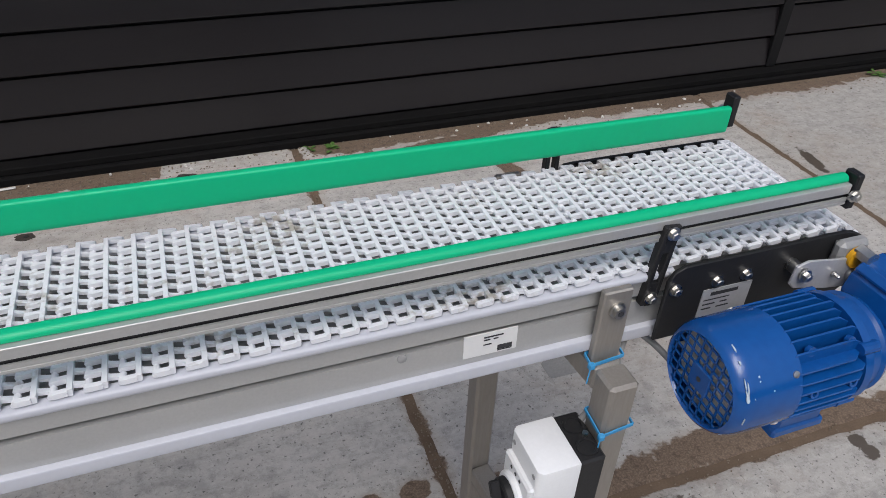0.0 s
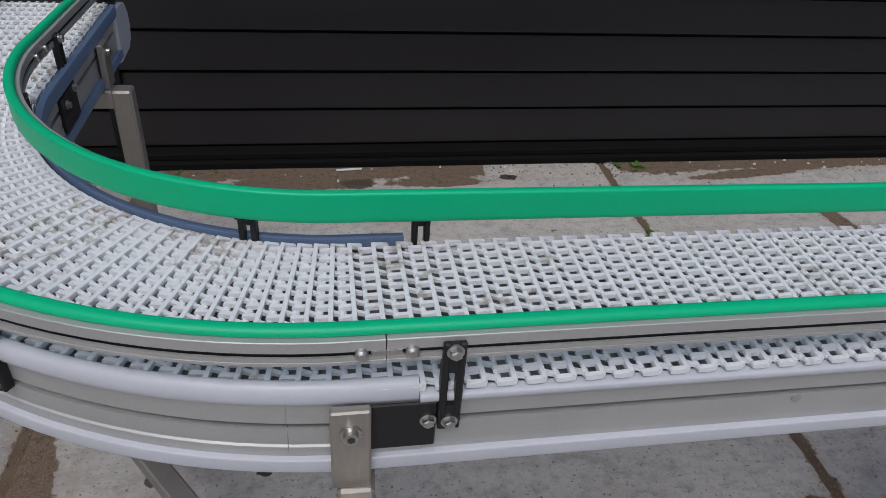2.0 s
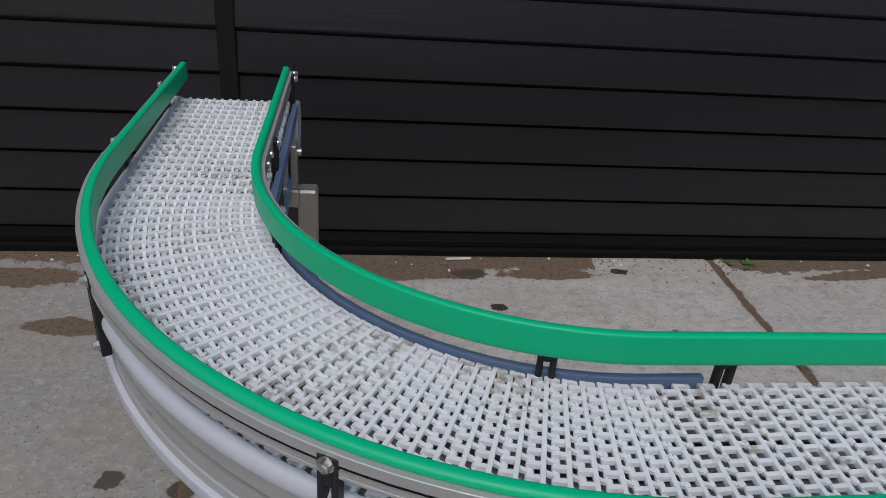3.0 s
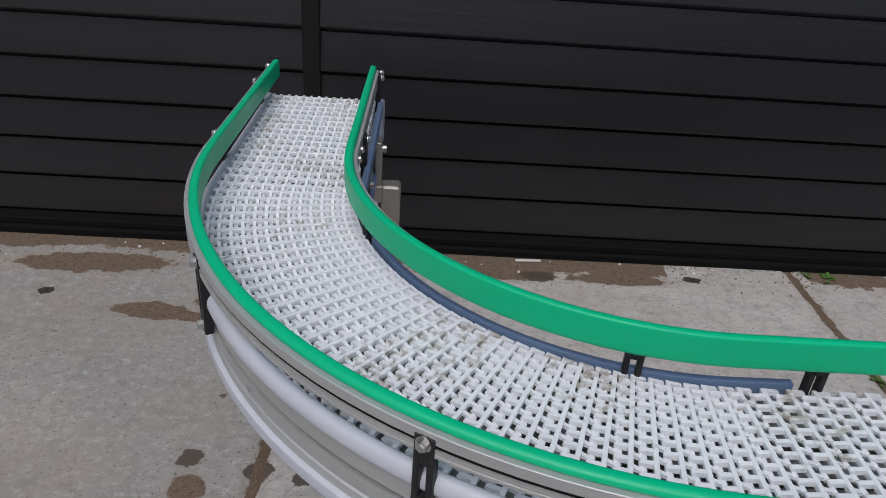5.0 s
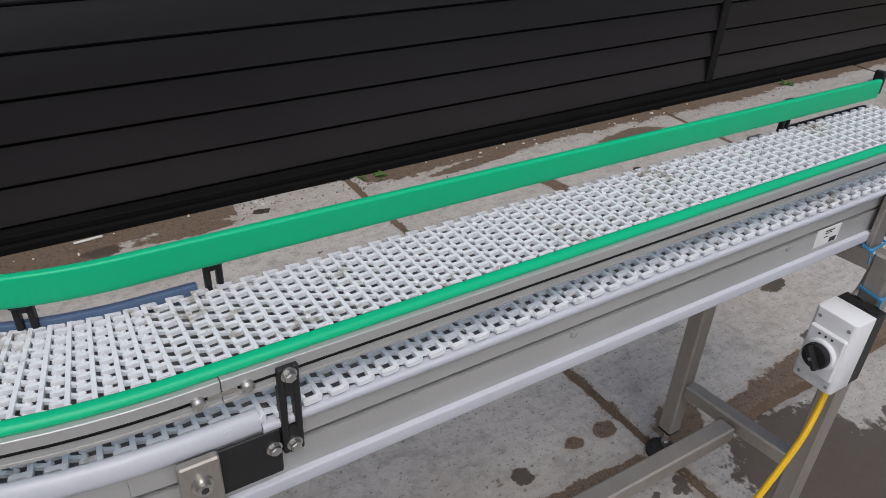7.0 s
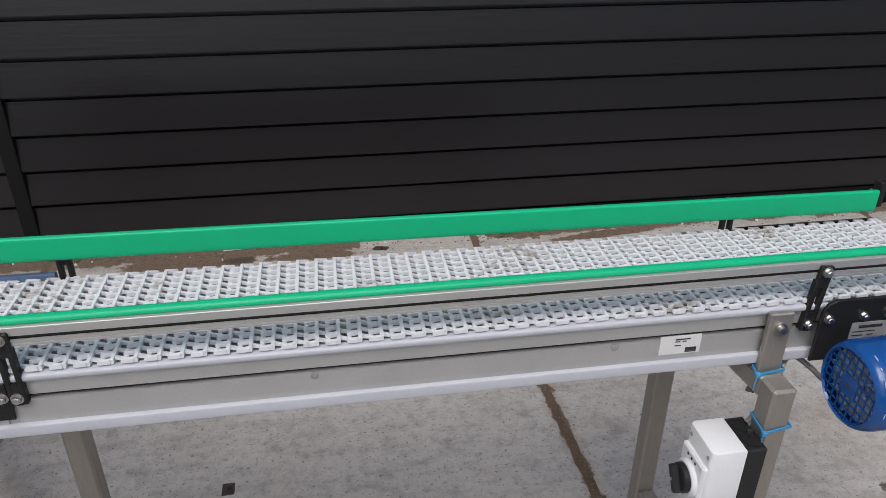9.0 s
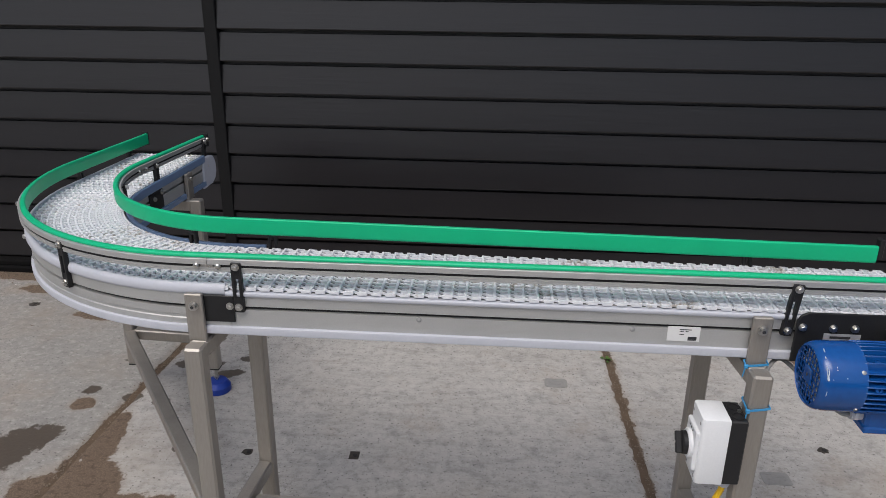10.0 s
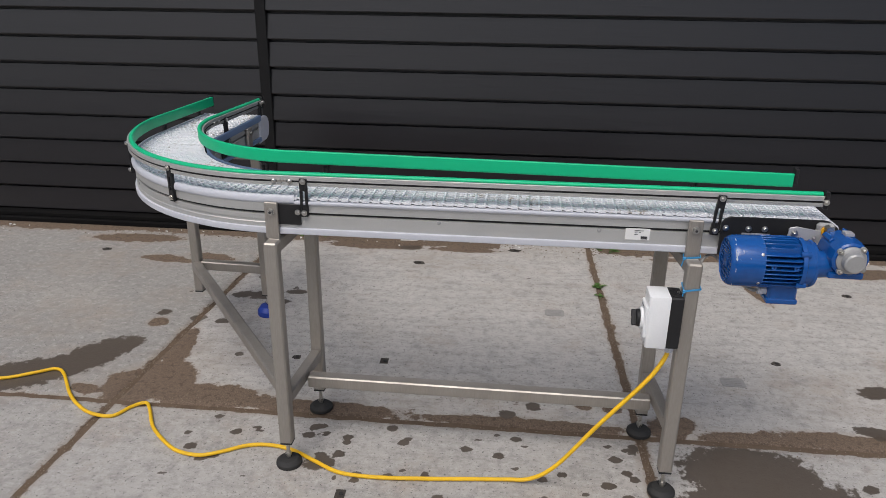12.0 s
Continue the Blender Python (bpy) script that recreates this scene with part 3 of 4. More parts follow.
def link_row(place):
    """One row: a cross spine with fingers reaching both ways to the hinge pins. place maps (u, n, z)."""
    bm = bmesh.new()

    def solid(pts, n0, n1):
        a = [bm.verts.new(place(u, n0, z)) for u, z in pts]
        b = [bm.verts.new(place(u, n1, z)) for u, z in pts]
        k = len(pts)
        bm.faces.new(a)
        bm.faces.new(b)
        for i in range(k):
            bm.faces.new((a[i], a[(i + 1) % k], b[(i + 1) % k], b[i]))

    spine = [(-0.0020, TOP - 0.0080), (0.0020, TOP - 0.0080), (0.0029, TOP - 0.0009), (0.0024, TOP), (-0.0024, TOP), (-0.0029, TOP - 0.0009)]
    solid(spine, -0.0120, -0.2532)
    h = PITCH / 2
    # flat fingers one way, lower knuckles the other
    web = [(0.0020, TOP - 0.0062), (h - 0.002, TOP - 0.0068), (h + 0.0030, TOP - 0.0062), (h + 0.0036, TOP - 0.0034), (h + 0.0026, TOP - 0.0016), (h, TOP - 0.0008), (0.0020, TOP - 0.0003)]
    low = [(0.0020, TOP - 0.0062), (h - 0.002, TOP - 0.0085), (h - 0.002, TOP - 0.0046), (0.0050, TOP - 0.0024), (0.0020, TOP - 0.0004)]
    eye = [(h + 0.0036 * math.cos(a), TOP - 0.0068 + 0.0033 * math.sin(a)) for a in [2 * math.pi * (k + 0.5) / 10 for k in range(10)]]
    for k in range(LINKS):
        n0 = -0.0100 - k * CELL
        solid(web, n0, n0 - 0.0055)
        n1 = n0 - 0.0086
        if n1 > -0.25:
            solid([(-u, z) for u, z in reversed(low if k < LINKS - 1 else web)], n1 - 0.0008, n1 - 0.0058)
            solid([(-u, z) for u, z in reversed(eye)], n1 + 0.0002, max(n1 - 0.0066, -0.2560))
    pin = [(h + 0.0021 * math.cos(a), TOP - 0.0068 + 0.0021 * math.sin(a)) for a in (0, 1.05, 2.09, 3.14, 4.19, 5.24)]
    solid(pin, -0.0125, -0.2535)
    bmesh.ops.recalc_face_normals(bm, faces=bm.faces)
    me = bpy.data.meshes.new("belt_module")
    bm.to_mesh(me)
    bm.free()
    me.materials.append(BELT)
    shade(me, 40)
    return me


ROW_RUN = link_row(lambda u, n, z: (-u, -n, z))


def nested(u, n, z):
    """Round the bend the links slide into one another towards the inner side; the spine keeps its width."""
    core = math.copysign(min(abs(u), 0.0034), u)
    return (-(core + (u - core) * (0.42 + 0.58 * (RO + n) / RO)), -(RO + n), z)


ROW_BEND = link_row(nested)
ROW_TAIL = link_row(lambda u, n, z: (-n, u, z))


def snug(s):
    """How far a row is narrowed so that it stays inside the outer edge strip."""
    k = 1 + (frame_shift(s)[0] + 0.009) / 0.244
    if s < L1 + ARC:
        return Matrix.Translation((0, 0.2545 - RO, 0)) @ Matrix.Diagonal((1, k, 1, 1)) @ Matrix.Translation((0, RO - 0.2545, 0))
    return Matrix.Translation((0.2545, 0, 0)) @ Matrix.Diagonal((k, 1, 1, 1)) @ Matrix.Translation((-0.2545, 0, 0))


def belt_row(me, m):
    ob = new("belt_module", me)
    ob.matrix_basis = m
    return hang(ob, belt)


count = int((L1 + ARC + 0.515) / PITCH)
for i in range(count + 1):
    s = -0.008 + i * PITCH
    if s < L1:
        belt_row(ROW_RUN, pose(XS - s, 0, 0))
    elif s < L1 + ARC:
        belt_row(ROW_BEND, pose(CX, CY, drop(s), 0, 0, -math.degrees((s - L1) / RO)) @ snug(s))
    else:
        belt_row(ROW_TAIL, pose(CX - RO, CY + s - L1 - ARC, drop(s)) @ snug(s))
s_last = -0.008 + count * PITCH
y_last = CY + s_last - L1 - ARC
WRAP = 0.050   # the belt turns round a sprocket at each end
for k in range(1, 6):
    a = math.degrees(PITCH * k / WRAP)
    belt_row(ROW_RUN, Matrix.Translation((XS + 0.010, 0, TOP - WRAP)) @ pose(0, 0, 0, 0, a, 0) @ Matrix.Translation((0, 0, WRAP - TOP)))
    belt_row(ROW_TAIL, Matrix.Translation((CX - RO, y_last, TOP - WRAP + drop(s_last))) @ pose(0, 0, 0, -a, 0, 0) @ Matrix.Translation((0, 0, WRAP - TOP)) @ snug(s_last))
for a, b in (((XS + 0.010, 0.02, TOP - WRAP), (XS + 0.010, 0.246, TOP - WRAP)), ((CX - RO + 0.02, y_last, TOP - WRAP - 0.018), (CX - RO + 0.246, y_last, TOP - WRAP - 0.018))):
    part("sprocket_roller", rod(a, b, WRAP - 0.013, n=12), WHITE_PE, conveyor)

# ---------- guide rails ----------
S_R0, S_R1 = 0.0, L1 + ARC + 0.530


def outer_shift(s):
    """The outer rail bows out a little round the bend."""
    return 0.006 * math.sin(math.pi * min(1, max(0, (s - L1 + 0.1) / (ARC + 0.2)))), -0.011 * max(0, s - L1 - ARC)


def inner_shift(s):
    """The inner rail climbs slightly from the drive end to the bend."""
    up = -0.010 + 0.016 * min(1, s / L1)
    return 0.0, up if s < L1 + ARC else 0.006 - 0.023 * (s - L1 - ARC)


def guide_rail(flip, label, s0, s1):
    shift = inner_shift if flip else outer_shift
    alu = [(-0.022, 0.929), (-0.0095, 0.929), (-0.0095, 0.9325), (-0.0105, 0.933), (-0.0105, 0.9335), (-0.0095, 0.934), (-0.0095, 0.9385), (-0.0122, 0.9385), (-0.0122, 0.9360), (-0.0210, 0.9360), (-0.0210, 0.9470), (-0.0122, 0.9470), (-0.0122, 0.9445), (-0.0095, 0.9445), (-0.0095, 0.9562), (-0.0102, 0.957), (-0.022, 0.957)]
    liner = [(-0.0300, 0.9255), (-0.0222, 0.9245), (-0.0222, 0.9573), (-0.0162, 0.9573), (-0.0156, 0.9585), (-0.0160, 0.9620), (-0.0195, 0.9655), (-0.0265, 0.9660), (-0.0292, 0.9645), (-0.0300, 0.9620)]
    f = mirrored if flip else (lambda p: p)
    joint = XS - 0.032
    rail = part("guide_rail", sweep(f(alu), s0, joint, None, shift), ALU, conveyor, label)
    part("rail_length", sweep(f(alu), joint + 0.0012, L1 + ARC + 0.02, None, shift), ALU, rail)
    part("rail_length", sweep(f(alu), L1 + ARC + 0.0212, s1, None, shift), ALU, rail)
    part("green_liner", sweep(f(soften(liner)), s0 + 0.001, s1 + 0.004, None, shift), GREEN, rail, "bright green plastic guide liner", angle=40)
    # black filling in place of the shade inside the rail's T-slot
    rail_slot_shade = [(-0.0208, 0.9363), (-0.0135, 0.9363), (-0.0135, 0.9467), (-0.0208, 0.9467)]
    part("slot_shade", sweep(f(rail_slot_shade), s0 + 0.002, s1 - 0.002, None, shift), BLACK, rail, "black strip standing in for the shade in the rail slot")
    for s in (s0, s1):
        d = -1 if s == s0 else 1
        lo, hi = (-0.028, -0.006) if not flip else (-W + 0.006, -W + 0.028)
        cap = [(lo, 0.922), (hi, 0.922), (hi, 0.9705), (lo, 0.9705)]
        a, b = sorted((s + d * 0.0015, s + d * 0.013))
        if s == s1:
            part("end_cap", sweep(cap, a, b, None, shift), BLACK, rail)
        else:
            bm = bmesh.new()
            p, q = line(s, lo), line(s, hi)
            box((s * 0 + XS + 0.0015, min(p.y, q.y), 0.922), (XS + 0.013, max(p.y, q.y), 0.9705), 0.002, bm)
            part("end_cap", bm, BLACK, rail)
        out = heading(s) * (-1 if flip else 1)
        e = line(s + (0.006 if s == s1 else 0.0), -0.006 if not flip else -W + 0.006) + Vector((0.006 if s == s0 else 0, 0, 0.942))
        hex_bolt(e, out, rail)
    return rail


outer_rail = guide_rail(False, "aluminium guide rail on the outer side of the bend", S_R0, S_R1)
inner_rail = guide_rail(True, "aluminium guide rail on the inner side of the bend", S_R0, S_R1)
for rail, flip in ((outer_rail, False), (inner_rail, True)):
    for base in (XS - 0.032, L1 + ARC + 0.02):
        for off in (-0.023, 0.023):
            s = base + off
            n = -0.0095 if not flip else -W + 0.0095
            out = heading(s) * (-1 if flip else 1)
            at = line(s, n + (0 if flip else outer_shift(s)[0])) + Vector((0, 0, 0.9415 + (inner_shift(s)[1] if flip else 0)))
            bm = lathe(((0, 0.0068), (0.004, 0.0066), (0.0062, 0.004), (0.0066, 0)), at, out, 16)
            part("splice_screw", bm, BOLT, rail)
        prof = [(-0.0155, 0.9392), (-0.0085, 0.9392), (-0.0085, 0.9443), (-0.0155, 0.9443)]
        part("splice_plate", sweep(mirrored(prof) if flip else prof, base - 0.014, base + 0.014, None, inner_shift if flip else outer_shift), BOLT, rail)


# ---------- rail brackets ----------
def bracket(s, flip, tilt=0.0):
    """A slotted black arm bolted to the side slot below and to the rail above."""
    out = heading(s) * (-1 if flip else 1)
    base = line(s, -W if flip else 0.0)
    along = Vector((0, 0, 1)).cross(out).normalized()
    m = Matrix((along, out, Vector((0, 0, 1)))).transposed().to_4x4()
    m.translation = base - out * 0.012
    if tilt:
        m = m @ Matrix.Translation((0, 0, 0.852)) @ pose(0, 0, 0, 0, tilt, 0) @ Matrix.Translation((0, 0, -0.852))
    bm = bmesh.new()
    w = 0.0110
    box((-w, -0.003, 0.838), (-0.0038, 0.009, 0.951), 0.0015, bm)
    box((0.0038, -0.003, 0.838), (w, 0.009, 0.951), 0.0015, bm)
    box((-0.0045, -0.003, 0.838), (0.0045, 0.0085, 0.872), 0.0, bm)
    box((-0.0045, -0.003, 0.915), (0.0045, 0.0085, 0.951), 0.0, bm)
    box((-w, -0.0125, 0.926), (w, -0.003, 0.951), 0.002, bm)
    bm.transform(m)
    arm = part("bracket", bm, BLACK, conveyor, "slotted black plastic rail bracket")
    for z in (0.8505, 0.9425):
        hex_bolt(m @ Vector((0, 0.009, z)), out, arm)
    return arm


for s, tilt in ((XS - 1.233, -5), (XS - 0.094, 0), (L1 + radians(29.6) * RO, 0), (L1 + radians(62) * RO, 0), (L1 + ARC + 0.09, 0), (L1 + ARC + 0.414, 0)):
    bracket(s, False, -tilt)
for s in (XS - 1.222, XS - 0.096, L1 + radians(14.8) * RO, L1 + radians(70) * RO, L1 + ARC + 0.103, L1 + ARC + 0.495):
    bracket(s, True)

# black joining plate and its extra bolt, beside the stand tab
for y, d in ((0.0065, 1), (W + 0.0022, 1)):
    jp = part("joining_plate", box((-0.012, y, 0.812), (0.082, y + 0.004, 0.874), 0.0015), BLACK, conveyor, "black steel joining plate")
    hex_bolt((0.0735, y if y < 0.1 else y + 0.004, 0.8505), (0, -1 if y < 0.1 else 1, 0), jp)
jp = part("joining_plate", box((-0.451 - 0.003, 0.745, 0.800), (-0.451 + 0.004, 0.835, 0.862), 0.0015), BLACK, conveyor, "black steel joining plate")
hex_bolt((-0.447, 0.772, 0.842), (1, 0, 0), jp)
hex_bolt((-0.447, 0.825, 0.852), (1, 0, 0), jp)
# white nylon screws along the slot
for x in (0.48, 0.926):
    part("plug", lathe(((0, 0.0058), (0.002, 0.0055), (0.0032, 0.003), (0.0034, 0)), (x, 0.013, 0.8345), (0, -1, 0), 16), CAP, conveyor, "small pale plastic plug")
for deg in (52,):
    s = L1 + radians(deg) * RO
    part("plug", lathe(((0, 0.0058), (0.002, 0.0055), (0.0032, 0.003), (0.0034, 0)), line(s, -0.003 + frame_shift(s)[0]) + Vector((0, 0, 0.832)), heading(s), 16), CAP, conveyor, "small pale plastic plug")

# white nose plates at the tail
for x0 in (CX - RO - 0.004, CX - RO + W - 0.008):
    out = [(1.175, 0.762), (1.255, 0.765), (1.285, 0.779), (1.298, 0.805), (1.297, 0.838), (1.280, 0.864), (1.25, 0.874), (1.182, 0.876)]
    part("nose_plate", plate(out, x0, 0.012, "x", 0.003), WHITE_PE, conveyor, "rounded white plastic end plate")

# drive end: black side plates
for y in (-0.007, W + 0.001):
    out = [(1.245, 0.786), (1.500, 0.786)] + [(1.503 + 0.052 * math.cos(radians(a)), 0.842 + 0.054 * math.sin(radians(a))) for a in range(-80, 91, 17)] + [(1.265, 0.896), (1.252, 0.890), (1.245, 0.878)]
    if y > 0:
        out = [(x, min(z, 0.884)) for x, z in out]
    dp = part("drive_plate", plate(out, y, 0.006, "y", 0.0012), BLACK, conveyor, "black plastic drive side plate")
    for x, z in ((1.257, 0.8645), (1.316, 0.8645), (1.358, 0.8655)):
        hex_bolt((x, y if y < 0 else y + 0.006, z), (0, -1 if y < 0 else 1, 0), dp)
label = part("rating_label", box((1.300, -0.0085, 0.806), (1.372, -0.0072, 0.853), 0.0), SILVER, conveyor, "silver rating label with dark print")
for k, (x0, x1, z, h) in enumerate(((1.312, 1.352, 0.843, 0.005), (1.304, 1.342, 0.836, 0.0014), (1.304, 1.322, 0.829, 0.0016), (1.330, 1.340, 0.829, 0.0016), (1.304, 1.318, 0.822, 0.0016), (1.326, 1.344, 0.822, 0.0016))):
    part("print_bar", box((x0, -0.0092, z), (x1, -0.0086, z + h)), INK, label)
sticker = part("sticker", box((0.998, 0.0112, 0.812), (1.064, 0.0128, 0.845)), PAPER, conveyor, "white sticker with small dark print")
for x0, x1, z, h in ((1.040, 1.058, 0.8165, 0.0065), (1.040, 1.058, 0.8145, 0.0012), (1.022, 1.046, 0.838, 0.0018), (1.022, 1.030, 0.834, 0.0015), (1.034, 1.040, 0.834, 0.0015), (1.022, 1.032, 0.827, 0.0015)):
    part("print_bar", box((x0, 0.0105, z), (x1, 0.0111, z + h)), INK, sticker)

# ---------- the stand ----------
stand = thing("support_stand", (0.58, 0.12, 0), "welded brushed stainless square-tube stand on levelling feet", "stand")
T = 0.040
ZT = 0.772
LEGS = ((0.002, -0.030, 0.088, 1), (0.024, 0.288, 0.088, 1), (1.182, -0.034, 0.088, 1), (1.157, 0.272, 0.088, 1), (-0.742, 1.030, 0.095, 0), (-0.416, 1.012, 0.10, 2))


def leg(x, y, z0, foot):
    h = T / 2
    ob = part("leg", box((x - h, y - h, z0), (x + h, y + h, ZT), 0.0045, seg=2), STEEL, stand)
    part("end_plug", box((x - h + 0.001, y - h + 0.001, z0 - 0.004), (x + h - 0.001, y + h - 0.001, z0 + 0.001), 0.001), BLACK, ob, "black plastic tube plug")
    if foot:
        col, r, hh = (RUBBER, 0.041, 0.022) if foot == 1 else (BLUE_FOOT, 0.050, 0.042)
        f = part("levelling_foot", lathe(((0, r), (0.004, r + 0.001), (hh * 0.55, r), (hh, r * 0.72), (hh + 0.003, 0.014), (hh + 0.003, 0)), (x, y, 0.001), (0, 0, 1), 28), col, stand, "black rubber levelling foot" if foot == 1 else "thick blue plastic levelling foot")
        part("stem", rod((x, y, hh), (x, y, z0), 0.006, n=12), BOLT, f)
        part("nut", rod((x, y, hh + 0.012), (x, y, hh + 0.022), 0.0105, n=6), BOLT, f, smooth=False)


for l in LEGS:
    leg(*l)


def tube(name, a, b, w, h):
    return part(name, bar(a, b, w, h), STEEL, stand)


ZB = 0.217
for x0, y0, x1, y1 in ((0.002, -0.011, 0.024, 0.268), (1.182, -0.015, 1.157, 0.252)):
    tube("top_tube", (x0, y0, ZT - 0.0205), (x1, y1, ZT - 0.0205), T - 0.002, T - 0.001)
    tube("cross_tube", (x0, y0, ZB + 0.02), (x1, y1, ZB + 0.02), T - 0.003, T - 0.003)
tube("top_tube", (-0.72, 1.029, ZT - 0.0205), (-0.43, 1.013, ZT - 0.0205), T - 0.002, T - 0.001)
tube("cross_tube", (-0.72, 1.029, 0.225), (-0.43, 1.013, 0.225), 0.040, 0.040)
tube("long_rail", (0.036, 0.13, ZB + 0.004), (1.148, 0.125, ZB + 0.004), 0.041, 0.041)
tube("brace", (-0.735, 1.005, 0.225), (0.002, -0.010, 0.262), 0.040, 0.040)
for x, y, d in ((-0.002, 0.0005, -1), (1.181, 0.0005, -1), (0.018, W + 0.0075, 1), (1.165, W + 0.0075, 1)):
    tab = part("fixing_tab", box((x - 0.0195, y - 0.0055, ZT - 0.002), (x + 0.0195, y + 0.0055, 0.880), 0.002), STEEL, stand, "upright stainless fixing tab")
    b = rod((x, y, 0.853), (x, y + d * 0.0085, 0.853), 0.0105, n=20)
    rod((x, y, 0.853), (x, y + d * 0.015, 0.853), 0.0075, b, 20)
    part("socket_screw", b, BOLT, tab)
    # the key recess is only a dark hexagon, its shade given as colour
    part("socket_shade", rod((x, y + d * 0.0151, 0.853), (x, y + d * 0.0156, 0.853), 0.004, n=6), INK, tab, smooth=False)
for x, d in ((CX - RO + W + 0.0075, 1), (CX - RO + 0.0125, -1)):
    y = 1.028
    tab = part("fixing_tab", box((x - 0.0065, y - 0.0225, ZT - 0.002), (x + 0.0065, y + 0.0225, 0.862), 0.002), STEEL, stand, "upright stainless fixing tab")
    part("socket_screw", rod((x, y, 0.842), (x + d * 0.015, y, 0.842), 0.008, n=20), BOLT, tab)

# ---------- gear motor ----------
MY, MZ, MR = -0.096, 0.808, 0.0670
motor = thing("gear_motor", (1.38, MY, MZ - MR), "scuffed blue electric gear motor with grey gearbox cap", "motor")
MX0, MX1, MX2, MX3 = 1.241, 1.323, 1.420, 1.460
cowl = part("fan_cowl", lathe(((0.004, 0.0545), (0.0, 0.0565), (0.002, 0.0600), (0.006, 0.0632), (0.012, 0.0655), (0.020, MR), (MX1 - MX0, MR + 0.001), (MX1 - MX0, MR - 0.002), (0.02, MR - 0.003), (0.006, 0.0545), (0.004, 0.0545)), (MX0, MY, MZ), (1, 0, 0), 48, None, False), BLUE, motor)
# grille: bars across the mouth of the cowl
for k in range(-4, 5):
    o = k * 0.0122
    half = math.sqrt(max(0.0, 0.056 ** 2 - o * o))
    for name, a, b in (("grille_bar", (o, -half), (o, half)), ("grille_bar", (-half, o), (half, o))):
        c = 0.04
        p = [(u * math.cos(c) - v * math.sin(c), u * math.sin(c) + v * math.cos(c)) for u, v in (a, b)]
        bm = bar((MX0 + 0.003, MY + p[0][0], MZ + p[0][1]), (MX0 + 0.003, MY + p[1][0], MZ + p[1][1]), 0.0022, 0.002, bevel=0, up=(1, 0, 0))
        part(name, bm, BLUE, cowl)
part("grille_hub", box((MX0 + 0.0005, MY - 0.016, MZ - 0.016), (MX0 + 0.005, MY + 0.016, MZ + 0.016), 0.001), BLUE, cowl)
# dark disc on the hub face, painting the shade of its centre hole
part("hub_hole_shade", rod((MX0 + 0.0001, MY, MZ), (MX0 + 0.001, MY, MZ), 0.0035, n=14), INK, cowl)
fan = lathe(((0.010, 0.014), (0.02, 0.014), (0.02, 0.0)), (MX0, MY, MZ), (1, 0, 0), 16)
rod((MX0 + 0.0195, MY, MZ), (MX0 + 0.024, MY, MZ), 0.056, fan, 32)
fan = part("fan", fan, FAN_GREY, cowl, "pale grey fan behind the grille")
for k in range(8):
    a = 2 * math.pi * k / 8
    bm = bar((MX0 + 0.0145, MY + 0.015 * math.cos(a), MZ + 0.015 * math.sin(a)), (MX0 + 0.0145, MY + 0.052 * math.cos(a + 0.15), MZ + 0.052 * math.sin(a + 0.15)), 0.004, 0.010, None, 0, (1, 0, 0))
    part("fan_blade", bm, FAN_GREY, cowl)
for a in (35, 145, 215, 325):
    c, s = math.cos(radians(a)), math.sin(radians(a))
    part("cowl_screw", lathe(((0, 0.0042), (0.002, 0.004), (0.003, 0)), (MX1 - 0.008, MY - c * MR, MZ + s * MR), (0, -c, s), 12), BOLT, cowl)
# worn paint along the rim
chip = random.Random(9)
for k in range(30):
    a = radians(chip.choice((chip.uniform(-60, 100), chip.uniform(20, 45), chip.uniform(20, 45))))
    d = chip.choice((0.010, 0.011, 0.012, 0.0125, 0.013, 0.020, 0.028, 0.045, 0.06, 0.07))
    r = (MR - 0.0003 if d > 0.015 else MR - 0.0011) + 0.0006
    l, w = (chip.uniform(0.0012, 0.003), chip.uniform(0.004, 0.016)) if d < 0.015 else (chip.uniform(0.001, 0.003), chip.uniform(0.001, 0.005))
    c, s = math.cos(a), math.sin(a)
    o = Vector((MX0 + d, MY - c * r, MZ + s * r))
    along, turn = Vector((1, 0, 0)), Vector((0, s, c))
    bm = bmesh.new()
    pts = [o + along * l * 0.5 * math.cos(q) * chip.uniform(0.5, 1.1) + turn * w * 0.5 * math.sin(q) * chip.uniform(0.5, 1.1) for q in (0, 0.9, 1.8, 2.7, 3.6, 4.5, 5.4)]
    low = [p - Vector((0, -c, s)) * 0.0012 for p in pts]
    tv, lv = [bm.verts.new(p) for p in pts], [bm.verts.new(p) for p in low]
    bm.faces.new(tv)
    for i in range(7):
        bm.faces.new((tv[i], tv[(i + 1) % 7], lv[(i + 1) % 7], lv[i]))
    part("paint_chip", bm, CHIP, cowl, "pale chipped paint")
body = part("motor_body", rod((MX1 - 0.01, MY, MZ), (MX2, MY, MZ), 0.045, n=40), BLUE, motor)
xa, xb = MX1 - 0.004, MX2 - 0.004
